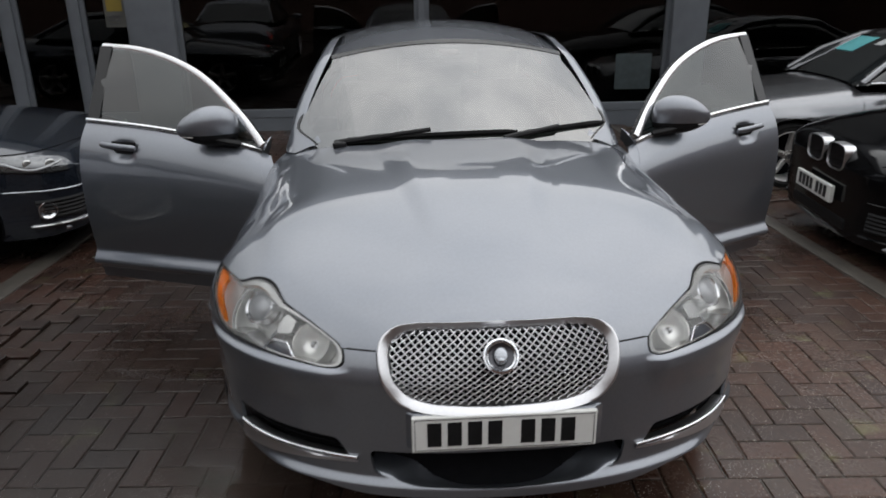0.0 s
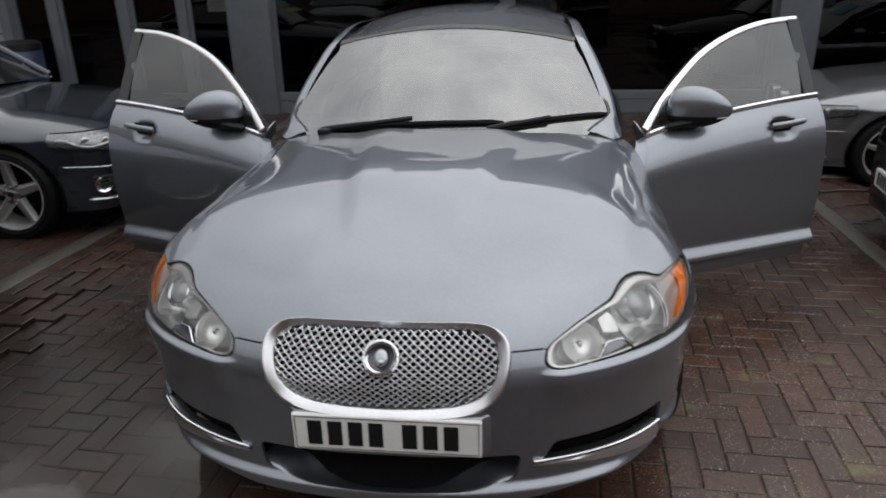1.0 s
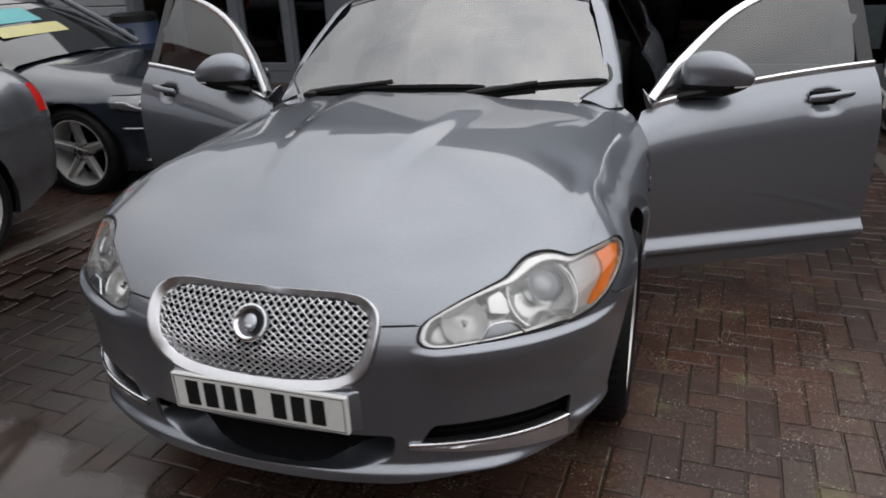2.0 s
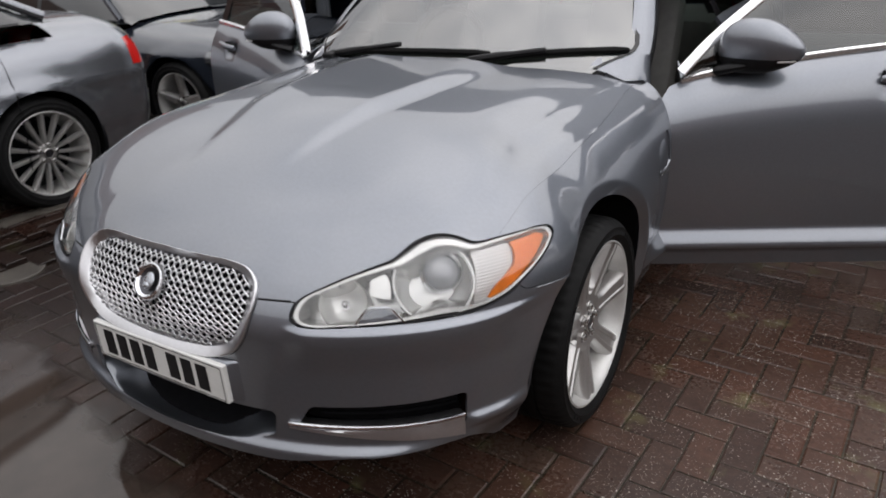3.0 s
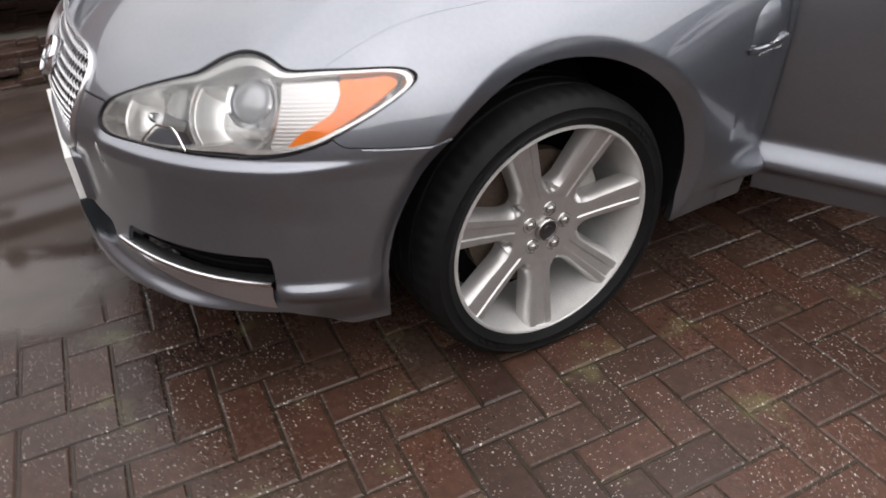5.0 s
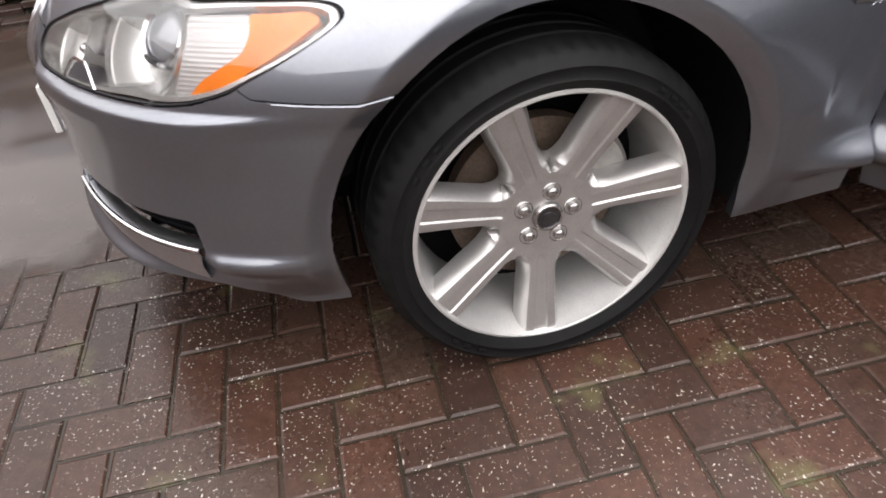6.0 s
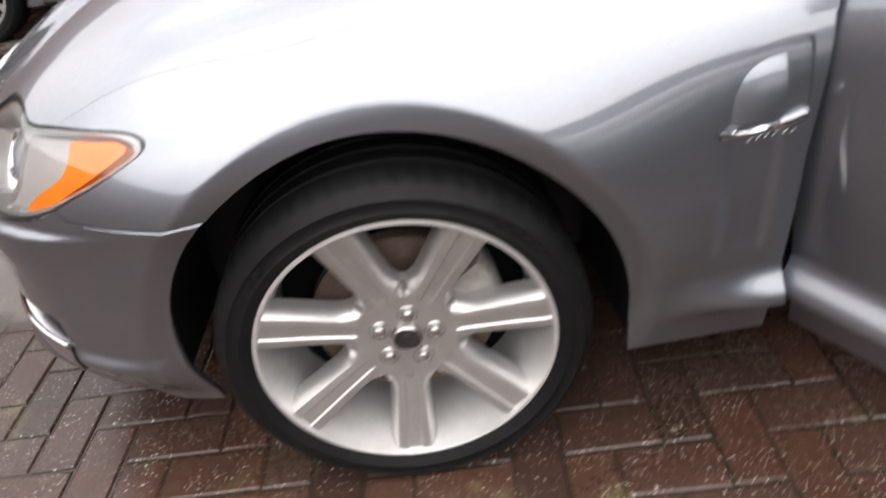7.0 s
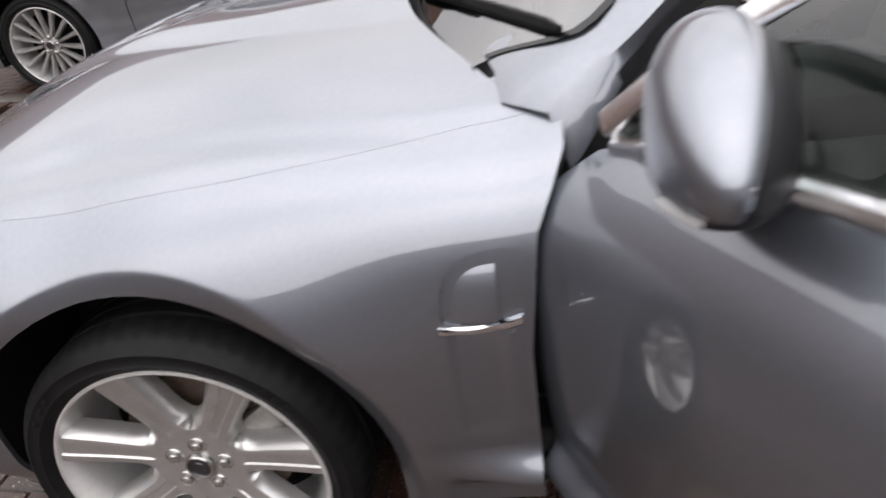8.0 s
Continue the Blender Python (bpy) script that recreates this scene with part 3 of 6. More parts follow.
loops = []
for k, o in ((0, -0.02), (0, 0.003), (0.06, 0.008), (0.18, 0.009), (0.30, 0.006), (0.90, -0.007), (1.0, -0.012), (1.0, -0.035)):
    a, b = shrink(loop, k)
    loops.append(on_skin(a, b, o))
part("surround", ring(loops), GRILLE_SATIN, grille, "polished chrome surround", True, 60)
ia, ib = shrink(loop, 1.0)
inner = list(zip(ia, ib))
CELL_W, CELL_H = 0.0252, 0.0185
wire = bmesh.new()
for slope in (1, -1):
    k0 = int(0.5 / CELL_W) + 8
    for k in range(-k0, k0 + 1):
        zs = np.linspace(0.55, 0.76, 61)
        ls = k * CELL_W + slope * (zs - 0.655) * CELL_W / CELL_H
        ok = inside(inner, ls, zs)
        if ok.sum() < 3:
            continue
        zs, ls = zs[ok], ls[ok]
        pts = on_skin(ls, zs, -0.012 + 0.0022 * slope * np.sin((zs - 0.655) / CELL_H * math.pi * 2))
        t = sweep(pts[::1], 0.0021, 5)
        tm = bpy.data.meshes.new("tmp")
        t.to_mesh(tm)
        t.free()
        wire.from_mesh(tm)
        bpy.data.meshes.remove(tm)
part("mesh", wire, GRILLE_SATIN, grille, "woven bright wire mesh", True)
bc, bn = Vector(on_skin(0, 0.684, 0.0)[0]), Vector(on_skin(0, 0.684, 1.0)[0] - on_skin(0, 0.684, 0.0)[0])
badge_m = Matrix.Translation(bc + bn * 0.004) @ bn.to_track_quat("Z", "Y").to_matrix().to_4x4()
bm = lathe([(0.0, -0.012), (0.049, -0.012), (0.051, 0.0), (0.049, 0.006), (0.044, 0.007), (0.041, 0.003), (0.036, 0.0005)], 40, "z")
field = lathe([(0.0365, -0.004), (0.0365, 0.001), (0.03, -0.003), (0.0, -0.005)], 32, "z")
bmesh.ops.transform(field, matrix=badge_m, verts=field.verts)
part("badge_field", field, DARK_METAL, grille, smooth=True)
bmesh.ops.transform(bm, matrix=badge_m, verts=bm.verts)
part("badge", bm, CHROME, grille, "round chrome badge", True)
bm = bmesh.new()
bmesh.ops.create_uvsphere(bm, u_segments=16, v_segments=10, radius=1.0, matrix=badge_m @ Matrix.LocRotScale((0, 0, 0.003), None, (0.019, 0.024, 0.006)))
bmesh.ops.create_uvsphere(bm, u_segments=12, v_segments=8, radius=1.0, matrix=badge_m @ Matrix.LocRotScale((0, -0.012, 0.007), None, (0.011, 0.009, 0.006)))
part("emblem", bm, ALLOY_GREY, grille, "plain raised shape in dark metal", True)

# number plate with dark bars for its characters
plate = part("number_plate", boxed(-0.251, 0.269, -0.010, 0.006, 0.415, 0.526, 0.003), PLATE_WHITE, car, "white plate with dark bars")
bm = bmesh.new()
box(bm, -0.243, 0.261, -0.0112, -0.0095, 0.421, 0.4225)
box(bm, -0.243, 0.261, -0.0112, -0.0095, 0.5185, 0.520)
box(bm, -0.243, -0.2415, -0.0112, -0.0095, 0.421, 0.520)
box(bm, 0.2595, 0.261, -0.0112, -0.0095, 0.421, 0.520)
part("border", bm, BLACK_PLASTIC, plate)
for k in range(7):
    x = -0.208 + k * 0.0565 + (0.036 if k > 3 else 0)
    part("bar", boxed(x, x + 0.040, -0.0118, -0.0095, 0.433, 0.509, 0.0008), BLACK_PLASTIC, plate)
bm = boxed(-0.255, 0.273, 0.003, 0.06, 0.410, 0.530, 0.010)
for v in bm.verts:
    if v.co.y > 0.03:
        v.co.x = 0.009 + (v.co.x - 0.009) * 1.22
        v.co.z = 0.467 + (v.co.z - 0.467) * 1.10
part("plate_backing", bm, GREY_PAINT, bumper, smooth=True, angle=60)

# lower intake
fi = [p for p in INTAKE if p[0] >= 0]
intake = patch("lower_intake", [(0, 0.405)] + fi + [(0, 0.268)] + [(-a, b) for a, b in fi[::-1]], DARK, car, -0.085, 0.02)
sl = np.linspace(-0.385, 0.385, 61)
sz = 0.283 + 0.034 * np.abs(sl / 0.37) ** 2.4
rows = [on_skin(sl, sz + dz, o) for dz, o in ((-0.004, -0.004), (0.001, -0.004), (0.005, -0.012), (0.010, -0.035), (0.014, -0.060), (0.020, -0.090))]
part("shelf", ring(rows, False), GREY_PAINT, intake, "painted shelf below the intake", True, 60)

for sgn in (1, -1):
    # fog recess with louvres and a bright blade
    fog = patch("fog_recess", FOG, DARK, car, -0.055, 0.012, sgn)
    for z in (0.388, 0.402, 0.416):
        part("louvre", sweep(on_skin(sgn * np.linspace(0.49, 0.85, 25), np.full(25, z), -0.028), 0.0050, 6, flat=0.7), DARK, fog)
    t = np.linspace(0, 1, 40)
    la = 0.412 + 0.446 * t
    low = 0.354 - 0.052 * t ** 1.1
    mid = 0.366 - 0.002 * t
    loops = [on_skin(sgn * la, mid - 0.001, -0.03), on_skin(sgn * la, mid + 0.004, 0.001), on_skin(sgn * la, mid + 0.002, 0.006), on_skin(sgn * la, mid - 0.005, 0.006), on_skin(sgn * la, mid - 0.0085, 0.004), on_skin(sgn * la, 0.5 * (mid + low), 0.0075), on_skin(sgn * la, low, 0.0065), on_skin(sgn * la, low - 0.004, -0.02)]
    part("blade", ring(loops, False), GRILLE_SATIN, fog, "satin grey blade", True)
    part("blade_strip", sweep(on_skin(sgn * la, mid + 0.001, 0.0055), 0.0058, 8), CHROME, fog, "thin chrome strip")

    # headlamp
    lamp = patch("headlamp", HEAD, LAMP_SILVER, car, -0.078, 0.008, sgn, label="clear headlamp with amber corner")
    hl = spaced(HEAD, 120)
    cen = hl.mean(0)
    loops = []
    for k, o in ((0.0, -0.03), (0.0, -0.001), (0.008, 0.0), (0.018, -0.003), (0.028, -0.03)):
        q = hl + (cen - hl) / np.linalg.norm(cen - hl, axis=1)[:, None] * k * 0.28
        loops.append(on_skin(sgn * q[:, 0], q[:, 1], o))
    part("gasket", ring(loops), BLACK_PLASTIC, lamp, smooth=True)
    loops = []
    for k, o in ((0.026, -0.008), (0.030, -0.004), (0.072, -0.005), (0.09, -0.014), (0.14, -0.080)):
        q = hl + (cen - hl) / np.linalg.norm(cen - hl, axis=1)[:, None] * k * 0.28
        loops.append(on_skin(sgn * q[:, 0], q[:, 1], o))
    part("bezel", ring(loops), LAMP_SILVER, lamp, smooth=True)
    # bowls
    for (bl, bz, br, ball, dep) in ((0.815, 0.731, 0.094, 0.036, 0.06), (0.580, 0.695, 0.058, 0.0, 0.045)):
        c = Vector(on_skin(sgn * bl, bz, -0.034 if ball else -0.026)[0])
        nn = (Vector(on_skin(sgn * bl, bz, 0.5)[0]) - Vector(on_skin(sgn * bl, bz, 0.0)[0])).normalized()
        m = Matrix.Translation(c) @ nn.to_track_quat("Z", "Y").to_matrix().to_4x4()
        prof = [(br * 1.0, -0.05), (br * 1.05, -0.004), (br * 1.02, 0.005), (br * 0.95, 0.002)] + [(br * math.sin(a), -dep * 1.0 * math.cos(a) + 0.0) for a in np.linspace(1.35, 0.02, 10)]
        bm = lathe(prof, 48, "z")
        bmesh.ops.transform(bm, matrix=m, verts=bm.verts)
        part("reflector", bm, LAMP_MIRROR, lamp, "bright reflector bowl", True, 60)
        if ball:
            bm = lathe([(br * 0.97, 0.004), (br * 1.00, 0.010), (br * 1.04, 0.010), (br * 1.065, 0.004)], 56, "z")
            bmesh.ops.transform(bm, matrix=m, verts=bm.verts)
            part("bowl_rim", bm, LAMP_SILVER, lamp, "bright silver rim", True)
            m2 = m @ Matrix.Translation((sgn * 0.021, 0.025, -0.010))
            bm = lathe([(0.051, -0.03), (0.053, 0.004), (0.049, 0.008), (0.043, 0.004), (0.041, -0.01)], 40, "z")
            bmesh.ops.transform(bm, matrix=m2, verts=bm.verts)
            part("lens_ring", bm, CHROME, lamp, smooth=True)
            bm = bmesh.new()
            bmesh.ops.create_uvsphere(bm, u_segments=28, v_segments=16, radius=1, matrix=m2 @ Matrix.LocRotScale((0, 0, -0.008), None, (0.042, 0.042, 0.023)))
            part("projector", bm, PROJECTOR, lamp, "smooth projector lens", True)
        else:
            bm = bmesh.new()
            bmesh.ops.create_uvsphere(bm, u_segments=16, v_segments=10, radius=1, matrix=m @ Matrix.LocRotScale((0, 0, -0.022), None, (0.012, 0.012, 0.018)))
            part("bulb", bm, CHROME, lamp, smooth=True)
    patch("notch", rounded([(0.612, 0.649), (0.646, 0.681), (0.694, 0.682), (0.724, 0.649)], 0.01), GREY_PAINT, lamp, -0.006, 0.006, sgn, 0.03)
    part("notch_trim", sweep(on_skin(sgn * np.array([0.610, 0.636, 0.648, 0.692, 0.704, 0.728]), np.array([0.651, 0.676, 0.684, 0.685, 0.678, 0.651]), -0.002), 0.0028, 6), CHROME, lamp)
    patch("side_reflector", rounded([(0.925, 0.780), (0.95, 0.778), (1.04, 0.779), (1.046, 0.765), (1.034, 0.733), (0.985, 0.703), (0.955, 0.672), (0.90, 0.661), (0.915, 0.70), (0.928, 0.75)], 0.012), LAMP_RIBBED, lamp, -0.018, 0.006, sgn, 0.02)
    patch("middle_panel", rounded([(0.652, 0.708), (0.656, 0.738), (0.700, 0.750), (0.706, 0.728), (0.702, 0.700)], 0.006), LAMP_SILVER, lamp, -0.014, 0.006, sgn, 0.03)
    patch("amber_reflector", rounded([(1.040, 0.777), (1.140, 0.777), (1.163, 0.766), (1.105, 0.735), (1.030, 0.698), (0.975, 0.673), (0.935, 0.666), (0.962, 0.692), (1.034, 0.730), (1.047, 0.756)], 0.010), AMBER, lamp, -0.010, 0.005, sgn, 0.02, "orange corner reflector")
    lens = patch("cover", [tuple(v) for v in spaced(HEAD, 160)], LAMP_GLASS, lamp, -0.0025, 0.007, sgn, label="clear plastic cover")
    lens.visible_shadow = False

    # side vent with its bright strip
    def scoop(a, b):
        e = (np.clip((ly(1.53) - a) / 0.09, 0, 1) ** 2.6 + np.clip((b - 0.655) / 0.118, 0, 1) ** 2.6) ** (1 / 2.6)
        return 0.004 - 0.016 * np.clip(e, 0, 1.05) ** 3.2

    vent = patch("side_vent", VENT, GREY_PAINT, car, -0.006, 0.006, sgn, label="recessed side vent with chrome strip")
    patch("vent_scoop", rounded([(ly(1.442), 0.662), (ly(1.451), 0.732), (ly(1.482), 0.764), (ly(1.528), 0.772), (ly(1.528), 0.662)], 0.02), GREY_PAINT, vent, scoop, 0.004, sgn, 0.006)
    t = np.linspace(0, 1, 20)
    la, zz = ly(1.432) + 0.131 * t, 0.652 + 0.012 * t - 0.010 * np.sin(math.pi * t)
    part("vent_strip", ring([on_skin(sgn * la, zz + 0.008, -0.005), on_skin(sgn * la, zz + 0.006, 0.004), on_skin(sgn * la, zz, 0.006), on_skin(sgn * la, zz - 0.006, 0.004), on_skin(sgn * la, zz - 0.007, -0.004)], False), CHROME, vent, "chrome strip", True)
    for k in range(6):
        part("strip_mark", sweep(on_skin(sgn * (ly(1.478) + 0.013 * k + np.array([0, 0.006])), np.array([0.6335, 0.6385]) + 0.0012 * k, 0.0004), 0.0007, 5), ALLOY_GREY, vent)

    # wheel housing
    lo, hi = -0.20, math.pi + 0.10
    ang = np.linspace(lo, hi, 36)
    lip = on_skin(SIDE_L + AXLE_Y - NOSE_L + 0.404 * np.cos(ang), AXLE_Z + 0.404 * np.sin(ang), -0.004)
    loops = [[(sgn * 0.55, AXLE_Y + 0.40 * math.cos(a), AXLE_Z + 0.40 * math.sin(a)) for a in ang]]
    loops += [[(sgn * (p[0] - d), AXLE_Y + r * math.cos(a), AXLE_Z + r * math.sin(a)) for a, p in zip(ang, lip)] for r, d in ((0.412, 0.05), (0.409, 0.012))]
    loops.insert(0, [(sgn * 0.55, AXLE_Y, AXLE_Z + 0.1)] * len(ang))
    part("wheel_housing", ring(loops, False), BLACK_PLASTIC, car, smooth=True)
    loops = [[(p[0], p[1] + WHEELBASE, p[2]) for p in lp] for lp in loops]
    part("wheel_housing", ring(loops, False), BLACK_PLASTIC, car, smooth=True)

# unseen dark boxes added to fill the space under the bonnet and the floor
part("bay_filler", boxed(-0.54, 0.54, 0.30, 1.40, 0.24, 0.62, 0.05), DARK, car)
part("nose_filler", boxed(-0.50, 0.50, 0.16, 0.55, 0.262, 0.29, 0.01), DARK, car)
# Black posts added behind the door gaps to keep them dark.
for sgn in (1, -1):
    part("hinge_post", boxed(sgn * 0.70, sgn * 0.845, 1.60, 1.66, 0.28, 0.80, 0.012), BLACK_PLASTIC, car)
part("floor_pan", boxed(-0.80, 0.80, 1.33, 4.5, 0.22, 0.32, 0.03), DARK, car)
part("sill", boxed(-0.86, -0.72, 1.5, 3.4, 0.24, 0.36, 0.03), BLACK_PLASTIC, car)
part("sill", boxed(0.72, 0.86, 1.5, 3.4, 0.24, 0.36, 0.03), BLACK_PLASTIC, car)
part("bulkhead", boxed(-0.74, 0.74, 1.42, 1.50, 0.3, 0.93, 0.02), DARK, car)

# front doors, opened about their hinges
HINGE = Vector((0.885, 1.60, 0))
DOOR_BACK = 0.010
frame_y = curve((0.0, 0.12, 0.25, 0.42, 0.6, 0.8, 1.0), (1.635, 1.73, 1.85, 2.02, 2.2, 2.4, 2.625))
frame_x = curve((0.0, 0.12, 0.25, 0.42, 0.6, 0.8, 1.0), (0.815, 0.772, 0.72, 0.67, 0.64, 0.62, 0.605))
frame_z = curve((0.0, 0.12, 0.25, 0.42, 0.6, 0.8, 1.0), (0.955, 1.045, 1.135, 1.25, 1.325, 1.37, 1.385))


def belt(y):
    """The waist line of the doors, outside."""
    y = np.asarray(y, float)
    l = SIDE_L + y - NOSE_L
    r = 0.34 + 0.66 * ((2 / math.pi) * np.arccos(np.clip(BELT_X / np.interp(l, OUT_L, OUT_X), 0, 1) ** (3.2 / 2))) ** (1 / 1.6)
    return skin(l, r)


for sgn, swing in ((1, 63), (-1, 70)):
    flip = np.array([sgn, 1, 1])
    door = panel("front_door", [7], car, GREY_PAINT, (sgn,), "open grey door", fold=0.07)
    door.matrix_basis = Matrix.Translation((sgn * HINGE.x, HINGE.y + 0.009, 0)) @ Matrix.Rotation(radians(-sgn * swing), 4, "Z") @ Matrix.Translation((-sgn * HINGE.x, DOOR_BACK - HINGE.y, 0))
    patch("leading_edge", [(ly(1.545), 0.74), (ly(1.56), 0.86), (ly(1.60), 0.905), (ly(1.655), 0.925), (ly(1.61), 0.80), (ly(1.60), 0.74)], GREY_PAINT, door, -0.0015, 0.01, sgn)
    k = np.linspace(0, 1, 40)
    fp = np.stack([frame_x(k), frame_y(k), frame_z(k)], -1)
    # bright frame: a flat band, wider at its foot
    wid = 0.019 - 0.006 * k
    tan = np.gradient(fp, axis=0)
    tan /= np.linalg.norm(tan, axis=1, keepdims=True)
    outn = np.stack([np.full(40, 0.9), np.zeros(40), np.full(40, 0.43)], -1)
    acr = np.cross(tan, outn)
    acr /= np.linalg.norm(acr, axis=1, keepdims=True)
    loops = [(fp + acr * (wid * a)[:, None] + outn * b) * flip for a, b in ((-1, -0.034), (-1, 0.003), (-0.6, 0.007), (0.6, 0.007), (1, 0.003), (1, -0.034))]
    part("window_frame", ring(loops, False), BRIGHT_TRIM, door, "satin bright window frame", True)
    by = np.linspace(1.64, DOOR_R - 0.004, 40)
    bp = belt(by)
    up = np.array([0, 0, 1.0])
    loops = [(bp + np.array([a, 0, b])) * flip for a, b in ((0.006, -0.012), (0.012, -0.004), (0.012, 0.012), (0.004, 0.018), (-0.012, 0.014))]
    part("waist_strip", ring(loops, False), BRIGHT_TRIM, door, "satin bright waist strip", True)
    # glass between strip and frame
    uu = np.linspace(0, 1, 30)
    gy = 1.66 + (DOOR_R - 0.02 - 1.66) * uu
    top = np.stack([np.interp(gy, fp[:, 1], fp[:, 0]), gy, np.interp(gy, fp[:, 1], fp[:, 2])], -1)
    bot = belt(gy) - np.array([0.012, 0, 0])
    rows = [(bot + (top - bot) * w + np.array([0.012 * math.sin(math.pi * w), 0, 0])) * flip for w in np.linspace(0, 1, 10)]
    g = part("window_glass", ring(rows, False), SIDE_GLASS, door, "tinted side glass", True)
    g.visible_shadow = False
    # dark upright at the window's rear end, and the quarter at its front
    a, b = top[-1] * flip, bot[-1] * flip
    part("b_post", ring([[b + np.array([0, d, 0]) + np.array([sgn * o, 0, 0]), a + np.array([0, d, 0]) + np.array([sgn * o, 0, 0])] for d, o in ((-0.05, 0.004), (-0.05, 0.012), (0.02, 0.012), (0.02, -0.03))], False), BLACK_GLOSS, door)
    # inner trim
    yy, zz = np.linspace(1.62, DOOR_R - 0.02, 16), np.linspace(0.30, 0.90, 10)
    rows = [[tuple((on_skin(ly(y), z)[0] - np.array([0.075 - 0.02 * math.sin(z * 9), 0, 0])) * flip) for y in yy] for z in zz]
    part("inner_trim", ring(rows, False), TRIM_DARK, door, "dark inner trim", True)
    # handle
    hy = np.linspace(2.295, 2.495, 14)
    hx = [float(on_skin(ly(2.2), 0.92)[0][0]) + 0.018 + 0.008 * math.sin(math.pi * q) for q in np.linspace(0, 1, 14)]
    part("handle", sweep([(sgn * x, y, 0.922 + 0.012 * (y - 2.295) / 0.2) for x, y in zip(hx, hy)], [0.009] + [0.0125] * 12 + [0.009], 12, flat=1.25), GREY_PAINT, door, "painted grip handle", True)
    # Flat black plate paints the shade inside the handle's dish.
    part("handle_dish_shade", boxed(sgn * 0.868, sgn * 0.872, 2.30, 2.44, 0.89, 0.95, 0.001), BLACK_PLASTIC, door)
    # mirror, folded towards the door
    mc, mw, mn = Vector((sgn * 0.854, 1.895, 1.032)), Vector((sgn * 0.57, 0.82, 0)), Vector((sgn * 0.82, -0.57, 0))

    def shell(wu, front, back, hz, power, drop, cut_z=None):
        bm = bmesh.new()
        bmesh.ops.create_uvsphere(bm, u_segments=44, v_segments=28, radius=1)
        for v in bm.verts:
            cx, cy, cz = (math.copysign(abs(q) ** power, q) for q in v.co)
            slim = 1 - 0.30 * max(cx, 0.0) ** 2
            cy = cy * (front if cy > 0 else back) * slim
            v.co = mc + mw * (cx * wu * (1.0 if cx > 0 else 1.06)) + mn * cy + Vector((0, 0, cz * hz * (1 - 0.20 * cx) * slim + drop - 0.010 * cx * cx))
        if cut_z is not None:
            bmesh.ops.bisect_plane(bm, geom=bm.verts[:] + bm.edges[:] + bm.faces[:], plane_co=mc + Vector((0, 0, cut_z)), plane_no=Vector((0, 0, 1)), clear_inner=True)
            bmesh.ops.bisect_plane(bm, geom=bm.verts[:] + bm.edges[:] + bm.faces[:], plane_co=mc - mn * 0.028, plane_no=mn, clear_inner=True)
        return bm

    part("mirror_shell", shell(0.140, 0.070, 0.05, 0.092, 0.86, 0.010, -0.024), GREY_PAINT, door, "painted mirror shell", True)
    bm = shell(0.137, 0.066, 0.070, 0.086, 0.84, 0.006)
    bmesh.ops.bisect_plane(bm, geom=bm.verts[:] + bm.edges[:] + bm.faces[:], plane_co=mc - mn * 0.056, plane_no=mn, clear_inner=True)
    part("mirror_base", bm, BLACK_PLASTIC, door, smooth=True)
    part("mirror_arm", sweep([(sgn * 0.80, 1.77, 0.955), (sgn * 0.84, 1.80, 0.972), (sgn * 0.86, 1.86, 0.985)], [0.035, 0.03, 0.028], 12, flat=0.55), BLACK_PLASTIC, door, smooth=True)
    part("mirror_lamp", sweep([mc + mw * (0.132 * math.sin(q)) + mn * (0.069 * math.cos(q) * (1 - 0.22 * math.sin(q) ** 2)) + Vector((0, 0, -0.030)) for q in np.linspace(0.55, 1.15, 14)], [0.002] + [0.0035] * 12 + [0.002], 8), LAMP_RIBBED, door, "slim silver indicator strip", True)
    bm = bmesh.new()
    gl = [mc + mw * (-0.015 + 0.066 * math.copysign(abs(math.cos(q)) ** 0.6, math.cos(q))) - mn * 0.0555 + Vector((0, 0, 0.007 + 0.044 * math.copysign(abs(math.sin(q)) ** 0.6, math.sin(q)))) for q in np.linspace(0, math.tau, 32, endpoint=False)]
    bm.faces.new([bm.verts.new(p) for p in gl])
    r = bmesh.ops.extrude_face_region(bm, geom=bm.faces[:])
    bmesh.ops.translate(bm, verts=[g for g in r["geom"] if isinstance(g, bmesh.types.BMVert)], vec=mn * 0.004)
    part("mirror_glass", bm, MIRROR, door, "mirror glass")
    part("quarter_trim", ring([[tuple(np.array(p) * flip) for p in ((0.806, 1.66, 0.962), (0.79, 1.78, 0.985), (0.79, 1.78, 1.0), (0.765, 1.75, 1.05))], [tuple(np.array(p) * flip) for p in ((0.790, 1.66, 0.962), (0.775, 1.78, 0.985), (0.775, 1.78, 1.0), (0.75, 1.75, 1.05))]]), BLACK_GLOSS, door)


# windscreen, roof, glasshouse
def sheet(name, fn, mat, parent, nu=41, nv=25, label="", lo=-1.0):
    uu, vv = np.meshgrid(np.linspace(lo, 1, nu), np.linspace(0, 1, nv), indexing="ij")
    pts = fn(uu, vv).reshape(-1, 3)
    f = [(i * nv + j, (i + 1) * nv + j, (i + 1) * nv + j + 1, i * nv + j + 1) for i in range(nu - 1) for j in range(nv - 1)]
    return mesh(name, pts, f, mat, parent, label)


